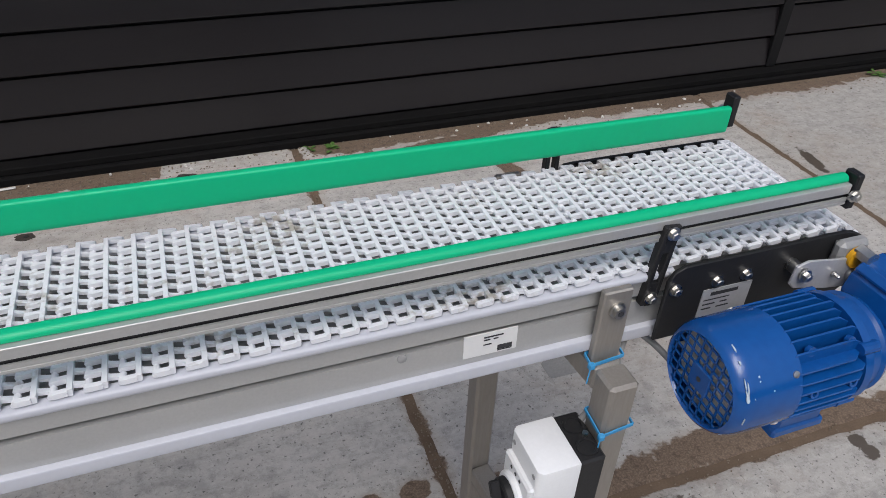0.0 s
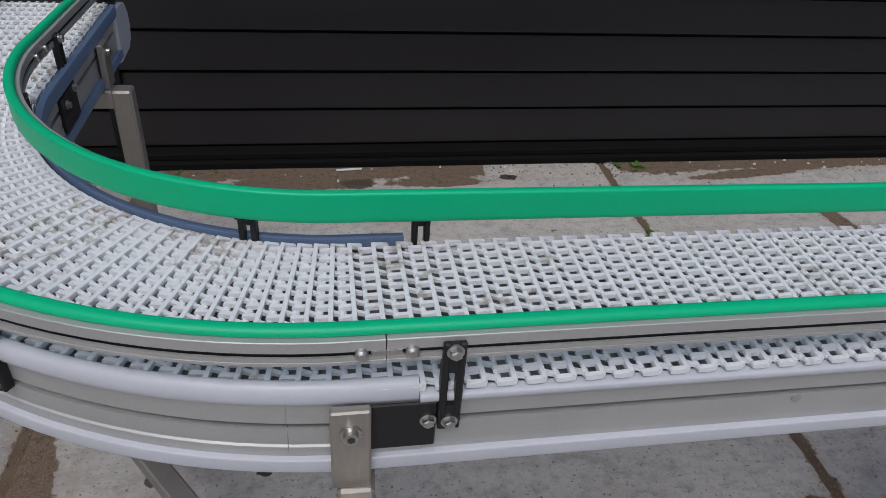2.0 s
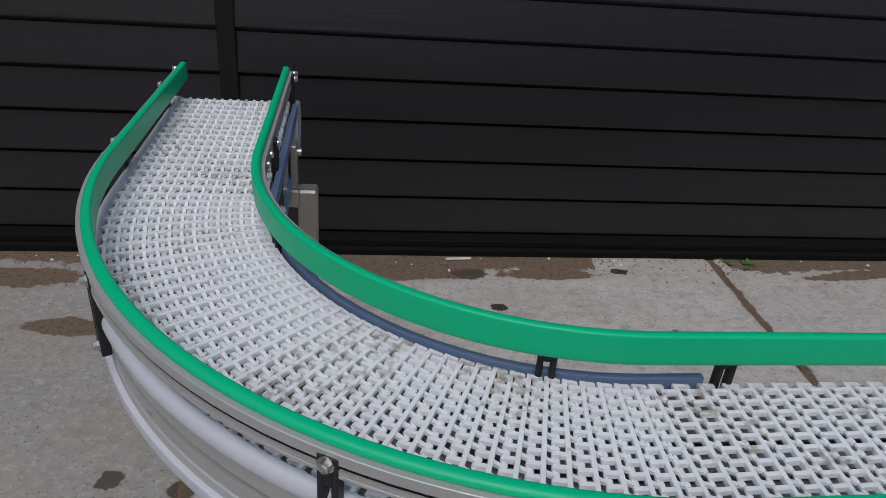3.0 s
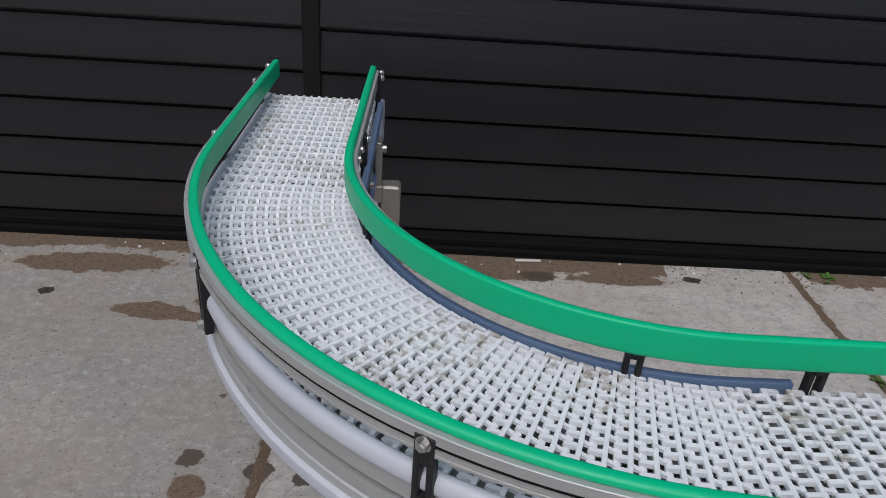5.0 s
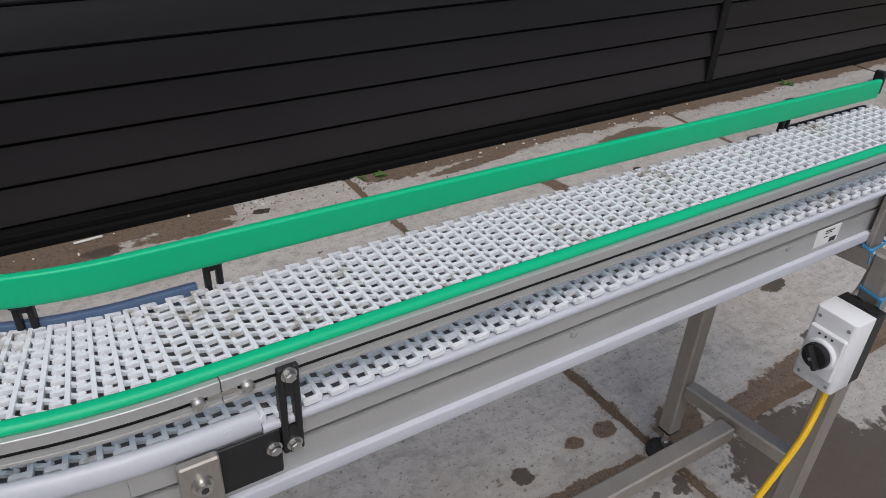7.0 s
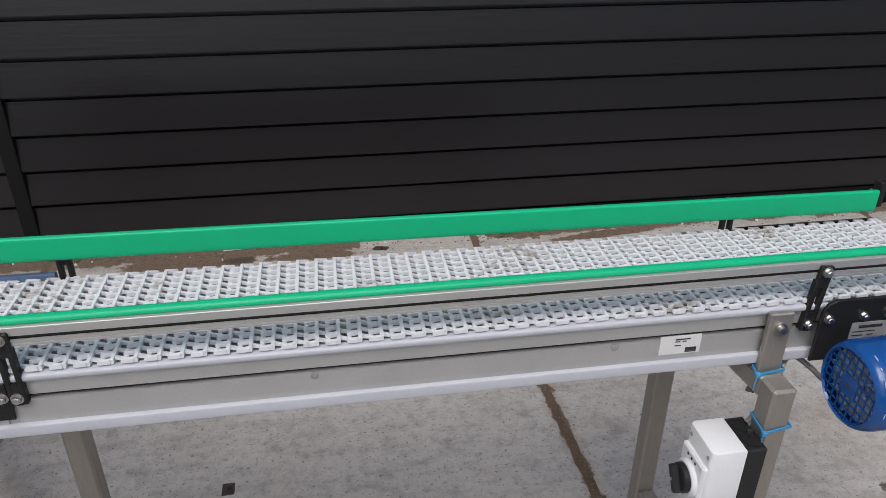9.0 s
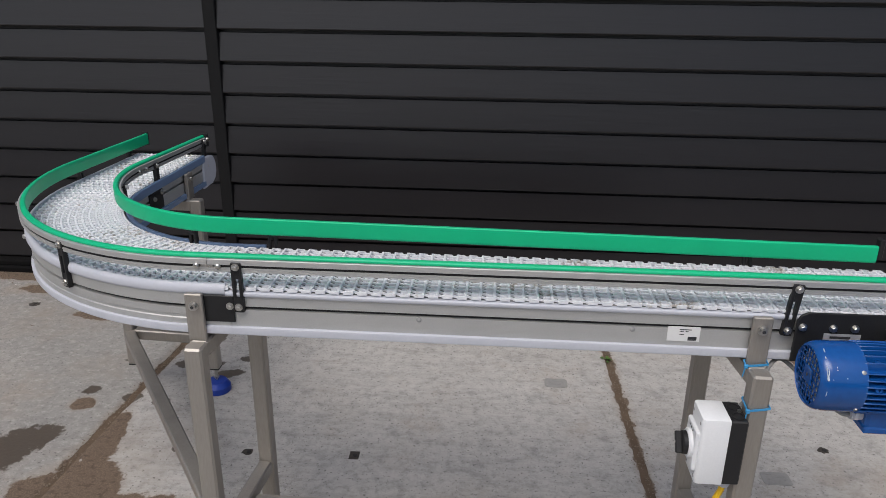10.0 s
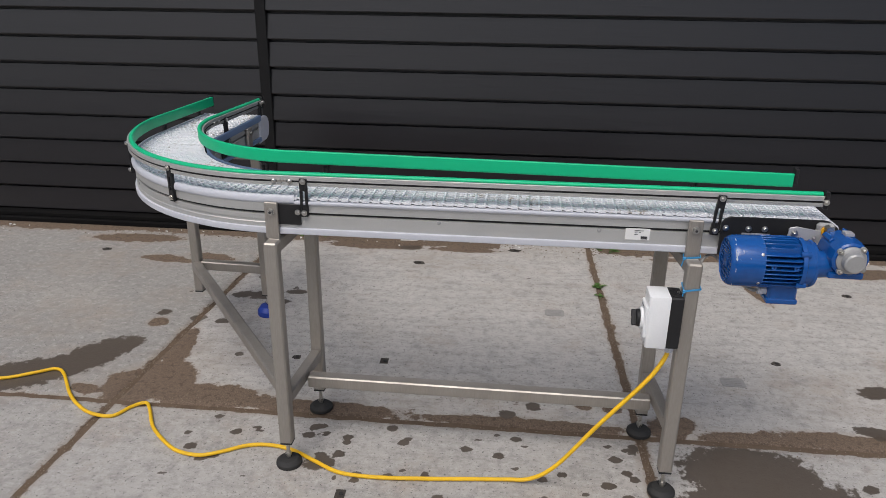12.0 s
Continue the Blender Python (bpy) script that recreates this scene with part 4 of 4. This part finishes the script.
# level fins on both flanks, upright ones above and below, their far corners cut off
for k, z in enumerate((-0.043, -0.0315, -0.020, -0.0085, 0.003, 0.0145, 0.026, 0.0375)):
    e = math.sqrt(0.0690 ** 2 - z * z)
    cut = (0.010, 0.020, 0.013)[k % 3]
    for side in (-1, 1):
        fin = [(xa, MY + side * 0.030), (xa, MY + side * (e - 0.002)), (xa + 0.003, MY + side * e), (xb - cut, MY + side * e), (xb, MY + side * (e - cut * 0.6)), (xb, MY + side * 0.030)]
        part("cooling_fin", plate(fin if side > 0 else fin[::-1], MZ + z - 0.0014, 0.0028, "z", 0.0006), BLUE, body)
for k, y in enumerate((-0.043, -0.0305, -0.018, -0.006, 0.006, 0.018, 0.0305, 0.043)):
    e = math.sqrt(0.0690 ** 2 - y * y)
    cut = (0.014, 0.009, 0.018)[k % 3]
    for side in (-1, 1):
        if side < 0 and abs(y) < 0.035:
            continue
        fin = [(xa, MZ + side * 0.034), (xa, MZ + side * (e - 0.002)), (xa + 0.003, MZ + side * e), (xb - cut, MZ + side * e), (xb, MZ + side * (e - cut * 0.6)), (xb, MZ + side * 0.034)]
        part("cooling_fin", plate(fin if side > 0 else fin[::-1], MY + y - 0.0014, 0.0028, "y", 0.0006), BLUE, body)
for dx, z in ((0.02, 0.05), (0.075, 0.05), (0.02, -0.045), (0.075, -0.045), (0.02, 0.008), (0.075, 0.008)):
    y = -math.sqrt(0.065 ** 2 - z * z)
    part("lug", lathe(((0, 0.006), (0.006, 0.006), (0.006, 0.003), (0.001, 0.003)), (MX1 + dx, MY + y + 0.004, MZ + z), (0, -1, 0.3 if z > 0 else -0.3), 14), BLUE, body)
part("end_shield", lathe(((0, 0.056), (0.0, 0.066), (0.010, 0.067), (0.014, 0.060), (0.030, 0.059), (0.034, 0.062), (0.040, 0.060), (0.040, 0.0)), (MX2 - 0.006, MY, MZ), (1, 0, 0), 44), BLUE, motor)
for a in (40, 140, 220, 320):
    c, s = math.cos(radians(a)), math.sin(radians(a))
    part("flange_bolt", rod((MX2 - 0.012, MY + c * 0.064, MZ + s * 0.064), (MX2 + 0.012, MY + c * 0.064, MZ + s * 0.064), 0.0075, n=12), BLUE, motor)
part("neck", rod((MX3 - 0.01, MY, MZ), (1.515, MY, MZ), 0.038, n=28, r2=0.032), BLUE, motor)
tb = part("terminal_box", box((1.352, MY - 0.035, 0.708), (1.424, MY + 0.035, MZ - 0.048), 0.006, seg=2), BLUE, motor)
part("box_lid", box((1.349, MY - 0.038, 0.705), (1.427, MY + 0.038, 0.7195), 0.003), BLUE, tb)
part("gland", rod((1.352, MY - 0.012, 0.733), (1.330, MY - 0.012, 0.733), 0.011, n=12), WHITE_PE, tb, "white cable gland")
part("gland_nut", rod((1.343, MY - 0.012, 0.733), (1.336, MY - 0.012, 0.733), 0.0135, n=6), WHITE_PE, tb, smooth=False)
# worm gearbox
GX, GZ = 1.529, 0.840
gear = part("gearbox", lathe(((0.0, 0.040), (0.004, 0.045), (0.02, 0.048), (0.088, 0.048), (0.1, 0.045), (0.104, 0.040), (0.104, 0)), (GX, -0.040, GZ), (0, -1, 0), 12), BLUE, motor)
part("gear_foot", box((GX - 0.042, -0.135, GZ - 0.056), (GX + 0.044, -0.045, GZ - 0.038), 0.004), BLUE, gear)
part("worm_case", rod((1.49, MY, MZ), (1.568, MY, MZ), 0.034, n=20), BLUE, gear)
for a in range(0, 360, 60):
    c, s = math.cos(radians(a + 15)), math.sin(radians(a + 15))
    part("rib", box((-0.007, -0.098, 0.044), (0.007, -0.046, 0.0525), 0.002, None, Matrix.Translation((GX, 0, GZ)) @ pose(0, 0, 0, 0, a + 15, 0)), BLUE, gear)
part("gear_plate", box((GX - 0.006, -0.10, GZ + 0.047), (GX + 0.016, -0.075, GZ + 0.0545), 0.0005), SILVER, gear, "small pale plate with dark print")
cap = part("cap", lathe(((0, 0.036), (0.006, 0.036), (0.009, 0.032), (0.011, 0.027), (0.028, 0.0255), (0.0315, 0.022), (0.0325, 0.0)), (GX, -0.142, GZ), (0, -1, 0), 36), CAP, gear, "round light grey plastic cap")
for a in (45, 135, 225, 315):
    c, s = math.cos(radians(a + 8)), math.sin(radians(a + 8))
    ear = rod((GX + c * 0.037, -0.142, GZ + s * 0.037), (GX + c * 0.037, -0.150, GZ + s * 0.037), 0.008, n=14)
    part("ear", ear, CAP, cap)
    hex_bolt((GX + c * 0.037, -0.150, GZ + s * 0.037), (0, -1, 0), cap, 0.0045, "cap_bolt")
arm = part("torque_arm", plate([(1.410, 0.853), (1.418, 0.845), (1.475, 0.832), (1.520, 0.825), (1.525, 0.872), (1.475, 0.876), (1.430, 0.884), (1.412, 0.879)], -0.030, 0.004, "y", 0.001), SILVER, motor, "bright steel torque arm")
part("spacer", rod((1.426, -0.007, 0.866), (1.426, -0.030, 0.866), 0.009, n=16), BOLT, arm)
hex_bolt((1.426, -0.034, 0.866), (0, -1, 0), arm)
hex_bolt((1.476, -0.034, 0.856), (0, -1, 0), arm, 0.003)
part("drive_shaft", rod((1.510, -0.006, TOP - 0.045), (1.510, -0.06, TOP - 0.045), 0.011, n=20), BOLT, motor)
bearing = part("bearing_block", box((1.484, -0.026, 0.852), (1.530, -0.007, 0.893), 0.006, seg=2), CAP, motor, "grey bearing block")
part("shaft_bolt", rod((1.506, -0.03, 0.884), (1.506, -0.052, 0.884), 0.010, n=6), BOLT, bearing, smooth=False)
part("yellow_washer", rod((1.506, -0.027, 0.874), (1.506, -0.034, 0.874), 0.0145, n=24), YELLOW_CAP, bearing, "yellow plastic washer")


def smooth_line(pts, per=10):
    """A soft curve through the points."""
    pts = [Vector(p) for p in pts]
    ext = [pts[0] * 2 - pts[1]] + pts + [pts[-1] * 2 - pts[-2]]
    out = []
    for a, b, c, d in zip(ext, ext[1:], ext[2:], ext[3:]):
        for k in range(per):
            t = k / per
            out.append(0.5 * ((2 * b) + (c - a) * t + (2 * a - 5 * b + 4 * c - d) * t * t + (3 * b - a - 3 * c + d) * t ** 3))
    return out + [pts[-1]]


def hose(pts, r, n=10, bm=None):
    """A round cord along the points."""
    bm = bm or bmesh.new()
    rings, ref = [], Vector((0.13, 0.21, 0.97))
    for i, p in enumerate(pts):
        d = (pts[min(i + 1, len(pts) - 1)] - pts[max(i - 1, 0)]).normalized()
        a = d.cross(ref).normalized()
        b = d.cross(a)
        rings.append([bm.verts.new(p + a * r * math.cos(2 * math.pi * k / n) + b * r * math.sin(2 * math.pi * k / n)) for k in range(n)])
    for p, q in zip(rings, rings[1:]):
        for k in range(n):
            bm.faces.new((p[k], p[(k + 1) % n], q[(k + 1) % n], q[k]))
    bm.faces.new(rings[0])
    bm.faces.new(rings[-1])
    return bm


cable = part("motor_cable", hose(smooth_line(((1.332, MY - 0.012, 0.733), (1.315, MY - 0.008, 0.732), (1.285, MY + 0.05, 0.742), (1.262, 0.01, 0.762), (1.24, 0.03, 0.772), (1.215, 0.012, 0.764), (1.20, -0.004, 0.74), (1.175, -0.011, 0.70), (1.15, -0.011, 0.66), (1.13, -0.011, 0.60))), 0.0045), GREY_CABLE, None)
tagged(cable, "grey motor cable looping from motor to switch box", "cable")

# ---------- isolator switch on the stand leg ----------
switch = thing("isolator_switch", (1.10, -0.057, 0.52), "white rotary isolator switch box with black back and knob", "switch", off=(0.0170, 0.021, -0.026))
part("back_box", box((1.108, -0.096, 0.550), (1.1442, -0.018, 0.705), 0.003), BLACK, switch)
for y in (-0.076, -0.040):
    part("knockout", lathe(((0, 0.014), (0.003, 0.0135), (0.003, 0.0105), (0.0008, 0.010), (0.0008, 0)), (1.127, y, 0.7045), (0, 0, 1), 24), BLACK, switch)
part("plug_screw", rod((1.134, -0.058, 0.704), (1.134, -0.058, 0.710), 0.004, n=10), BOLT, switch)
cover = [(-0.097, 1.110), (-0.097, 1.058), (-0.091, 1.052), (-0.023, 1.052), (-0.017, 1.058), (-0.017, 1.110)]
bm = bmesh.new()
lo = [bm.verts.new((x, y, 0.549)) for y, x in cover]
hi = [bm.verts.new((x, y, 0.706)) for y, x in cover]
bm.faces.new(lo)
bm.faces.new(hi)
for i in range(6):
    bm.faces.new((lo[i], lo[(i + 1) % 6], hi[(i + 1) % 6], hi[i]))
bmesh.ops.bevel(bm, geom=list(bm.edges), offset=0.003, segments=2, profile=0.5, affect="EDGES")
lid = part("cover", bm, WHITE_BOX, switch)
part("switch_plate", box((1.044, -0.092, 0.578), (1.054, -0.022, 0.672), 0.003), WHITE_BOX, lid)
part("collar", lathe(((0, 0.031), (0.006, 0.031), (0.009, 0.028), (0.009, 0.0)), (1.045, -0.057, 0.624), (-1, 0, 0), 32), WHITE_BOX, lid)
knob = part("knob", lathe(((0, 0.025), (0.008, 0.0245), (0.010, 0.022), (0.010, 0.0)), (1.036, -0.057, 0.624), (-1, 0, 0), 32), BLACK, switch)
part("grip", box((1.014, -0.062, 0.601), (1.028, -0.052, 0.647), 0.002, None, Matrix.Translation((1.022, -0.057, 0.624)) @ pose(0, 0, 0, -35, 0, 0) @ Matrix.Translation((-1.022, 0.057, -0.624))), BLACK, knob)
part("knob_screw", rod((1.0135, -0.057, 0.624), (1.015, -0.057, 0.624), 0.003, n=10), BOLT, knob)
for y, z in ((-0.03, 0.69), (-0.085, 0.69), (-0.03, 0.562), (-0.085, 0.562)):
    part("cover_screw", rod((1.0512, y, z), (1.054, y, z), 0.0035, n=12), CAP, lid)
for k in range(3):
    part("print_bar", box((1.0432, -0.070 + k * 0.012, 0.660), (1.0442, -0.066 + k * 0.012, 0.664)), INK, lid)
gl = part("gland", rod((1.126, -0.062, 0.551), (1.126, -0.062, 0.525), 0.0115, n=14), WHITE_PE, switch, "pale cable gland")
part("gland_nut", rod((1.126, -0.062, 0.539), (1.126, -0.062, 0.531), 0.0145, n=6), WHITE_PE, gl, smooth=False)

# yellow lead, down from the switch and across the slabs
lead = smooth_line(((1.143, -0.041, 0.503), (1.137, -0.042, 0.478), (1.112, -0.050, 0.434), (1.069, -0.058, 0.378), (0.969, -0.06, 0.250), (0.856, -0.055, 0.090), (0.78, -0.045, 0.024), (0.70, -0.038, 0.008),
                    (0.58, -0.05, 0.0075), (0.448, -0.064, 0.0075), (0.30, -0.075, 0.0075), (0.177, -0.066, 0.0075), (0.085, -0.02, 0.0075), (0.0, 0.026, 0.0075), (-0.08, 0.045, 0.0075), (-0.158, 0.036, 0.0075),
                    (-0.24, -0.01, 0.0075), (-0.304, -0.034, 0.0075), (-0.388, -0.018, 0.0075), (-0.465, 0.038, 0.0075), (-0.53, 0.105, 0.0075), (-0.588, 0.20, 0.0075), (-0.622, 0.235, 0.0075), (-0.660, 0.205, 0.0075),
                    (-0.70, 0.142, 0.0075), (-0.784, 0.15, 0.0075), (-0.86, 0.195, 0.0075), (-0.935, 0.265, 0.0075), (-1.035, 0.39, 0.0075), (-1.089, 0.42, 0.0075), (-1.151, 0.384, 0.0075), (-1.254, 0.33, 0.0075), (-1.45, 0.31, 0.0075), (-1.8, 0.38, 0.0075), (-2.3, 0.30, 0.0075)), 8)
tagged(part("power_lead", hose(lead, 0.0065), YELLOW, None), "yellow power lead lying in waves across the slabs", "cable")

# cable ties round the front leg
for x0, x1, y0, y1, z, sl in ((1.1600, 1.2040, -0.0565, -0.0145, 0.700, 0.006), (1.159, 1.203, -0.010, 0.008, 0.776, 0.004)):
    c = [(x0, y0, z - sl), (x1, y0, z + sl * 0.3), (x1, y1, z + sl), (x0, y1, z)]
    bm = bmesh.new()
    for a, b in zip(c, c[1:] + c[:1]):
        bar(a, b, 0.0016, 0.0045, bm, 0)
    t = part("cable_tie", bm, TIE, None)
    tagged(t, "bright blue cable tie round the stand leg", "cable tie", "cable ties on the leg")
    part("tie_head", box((x0 - 0.004, y0 - 0.004, z - sl - 0.004), (x0 + 0.004, y0 + 0.003, z - sl + 0.004), 0.001), TIE, t)
    part("tie_end", bar((x0, y0, z - sl), (x0 - 0.006, y0 - 0.006, z - sl - 0.022), 0.0014, 0.004, None, 0), TIE, t)

# ---------- marks and litter on the ground ----------


def patch(name, x, y, rx, ry, mat, seed, z=0.0022, square=False):
    """A shallow irregular pit or mark with a low rim."""
    rg = random.Random(seed)
    bm = bmesh.new()
    if square:
        pts = [(x - rx, y - ry), (x + rx, y - ry * 0.9), (x + rx * 0.95, y + ry), (x - rx * 1.03, y + ry)]
    else:
        pts = [(x + rx * math.cos(a) * rg.uniform(0.7, 1.15), y + ry * math.sin(a) * rg.uniform(0.7, 1.15)) for a in [2 * math.pi * k / 14 for k in range(14)]]
    c = Vector((x, y, 0))
    rim = [bm.verts.new((px, py, -0.001)) for px, py in pts]
    lip = [bm.verts.new(c + (Vector((px, py, 0)) - c) * 0.93 + Vector((0, 0, z))) for px, py in pts]
    low = [bm.verts.new(c + (Vector((px, py, 0)) - c) * 0.6 + Vector((0, 0, z - 0.0006))) for px, py in pts]
    k = len(pts)
    for i in range(k):
        j = (i + 1) % k
        bm.faces.new((rim[i], rim[j], lip[j], lip[i]))
        bm.faces.new((lip[i], lip[j], low[j], low[i]))
    bm.faces.new(low)
    return part(name, bm, mat, None)


for k, (x, y, rx, ry, sq) in enumerate(((0.19, 0.65, 0.017, 0.022, True), (0.19, 1.71, 0.035, 0.022, False), (-1.583, 1.685, 0.03, 0.025, False), (-0.172, 0.637, 0.022, 0.018, False),
                                       (0.705, 1.955, 0.04, 0.025, False), (1.79, 0.823, 0.022, 0.018, False), (0.20, -0.156, 0.016, 0.02, True), (2.35, 1.55, 0.025, 0.02, False))):
    o = patch("lifting_pocket", x, y, rx, ry, PIT, 40 + k, square=sq)
    tagged(o, "dark damp lifting pocket sunk in the concrete", "pocket", "pockets in the slabs")
    part("anchor", lathe(((0, 0.008), (0.0015, 0.0075), (0.002, 0.004), (0.002, 0)), (x + 0.003, y, 0.0015), (0, 0, 1), 12), RUBBER, o)
COVER = material("pressed_cover", (0.33, 0.322, 0.305), (0.25, 0.243, 0.23), 0.7, 0.1, 40, 200, 0.5)
for x, y in ((0.900, 1.182), (1.573, 0.652)):
    cv = part("cover_plate", plate(rounded(x - 0.045, y - 0.032, x + 0.045, y + 0.032, 0.012), 0.0, 0.0022, "z", 0.0008), COVER, None)
    tagged(cv, "worn flush cover plate set in the concrete", "cover", "cover plates")
    for k in range(4):
        part("tread", box((x - 0.03, y - 0.022 + k * 0.013, 0.002), (x + 0.03, y - 0.017 + k * 0.013, 0.0034), 0.0005), COVER, cv)

tagged(part("white_stick", box((0.035, 2.03, 0.001), (0.135, 2.042, 0.007), 0.002, None, Matrix.Translation((0.085, 2.036, 0)) @ pose(0, 0, 0, 0, 0, 4) @ Matrix.Translation((-0.085, -2.036, 0))), BITS, None), "small white plastic stick lying by the plinth", "litter")

rg = random.Random(21)


def pebbles(name, mat, places, label):
    """Loose grit: many tiny uneven stones in one mesh."""
    verts, faces = [], []
    for x, y, r in places:
        b = len(verts)
        h = r * rg.uniform(0.5, 0.9)
        ring = [(x + r * math.cos(a) * rg.uniform(0.6, 1.2), y + r * math.sin(a) * rg.uniform(0.6, 1.2)) for a in (0, 1.26, 2.51, 3.77, 5.03)]
        verts += [(px, py, -0.0005) for px, py in ring] + [(x + 0.6 * (px - x), y + 0.6 * (py - y), h) for px, py in ring]
        faces += [(b + i, b + (i + 1) % 5, b + 5 + (i + 1) % 5, b + 5 + i) for i in range(5)] + [(b + 5, b + 6, b + 7, b + 8, b + 9)]
    me = bpy.data.meshes.new(name)
    me.from_pydata(verts, [], faces)
    me.materials.append(mat)
    tagged(new(name, me), label, "grit", kind="stuff")


pebbles("grit", GRIT, [(rg.uniform(-2.6, 4.2), 2.055 - abs(rg.gauss(0, 0.07)), rg.uniform(0.002, 0.006)) for _ in range(900)] +
        [(rg.uniform(-0.7, 2.4), 0.27 + rg.gauss(0, 0.03), rg.uniform(0.001, 0.003)) for _ in range(700)] +
        [(1.163 - 0.020 * y + rg.gauss(0, 0.012), y, rg.uniform(0.001, 0.0035)) for y in [rg.uniform(-0.4, 1.9) for _ in range(500)]] +
        [(-0.765 + 0.047 * y + rg.gauss(0, 0.012), y, rg.uniform(0.001, 0.0035)) for y in [rg.uniform(-0.6, 1.9) for _ in range(500)]],
        "loose brown grit along joints and wall foot")
pebbles("litter", BITS, [(rg.uniform(-2.4, 4.0), 2.05 - abs(rg.gauss(0, 0.05)), rg.uniform(0.003, 0.009)) for _ in range(50)], "small white fragments scattered along the wall foot")
bm = bmesh.new()
for gx, lean in zip(JOINT_X[2:6], LEAN[2:6]):
    pts = [Vector((gx + lean * y, y, -0.0052)) for y in (-1.6, 2.06)]
    q = [bm.verts.new(p + Vector((d, 0, 0))) for p, d in ((pts[0], -0.02), (pts[0], 0.02), (pts[1], 0.02), (pts[1], -0.02))]
    bm.faces.new(q)
for gy in JOINT_Y[2:4]:
    bm.faces.new([bm.verts.new((x, gy + d, -0.0050)) for x, d in ((-6, -0.02), (6, -0.02), (6, 0.02), (-6, 0.02))])
tagged(part("joint_fill", bm, SOIL, None), "sandy soil packed into the slab joints", "soil", kind="stuff")


def weed(x, y, size, leaves, seed):
    """A low weed: arched leaves round a short stem."""
    rr = random.Random(seed)
    t = thing("weed", (x, y, 0), "small green weed growing from a slab joint", "plant", "weeds in the joints")
    for k in range(leaves):
        a = rr.uniform(0, 2 * math.pi)
        l, w, lift = size * rr.uniform(0.6, 1.2), size * rr.uniform(0.16, 0.28), rr.uniform(0.2, 0.9)
        bm = bmesh.new()
        o = Vector((x + rr.gauss(0, size * 0.2), y + rr.gauss(0, size * 0.35), 0.0))
        d, sd = Vector((math.cos(a), math.sin(a), 0)), Vector((-math.sin(a), math.cos(a), 0))
        rows = []
        for q, ww in ((0, 0.12), (0.3, 0.8), (0.6, 1.0), (0.85, 0.6), (1.0, 0.05)):
            c = o + d * l * q + Vector((0, 0, 0.002 + l * lift * (q - 0.75 * q * q)))
            rows.append([bm.verts.new(c - sd * w * ww), bm.verts.new(c - Vector((0, 0, w * 0.3 * ww))), bm.verts.new(c + sd * w * ww)])
        for r0, r1 in zip(rows, rows[1:]):
            for i in range(2):
                bm.faces.new((r0[i], r0[i + 1], r1[i + 1], r1[i]))
        part("leaf", bm, LEAF, t)


weed(1.135, 1.52, 0.034, 14, 3)
weed(1.125, 1.40, 0.03, 7, 4)
weed(1.26, 2.02, 0.035, 10, 5)
weed(1.18, 2.03, 0.025, 6, 6)
weed(-0.55, 2.04, 0.02, 6, 7)
weed(-0.42, 2.03, 0.016, 5, 8)
weed(4.1, 2.0, 0.05, 10, 9)
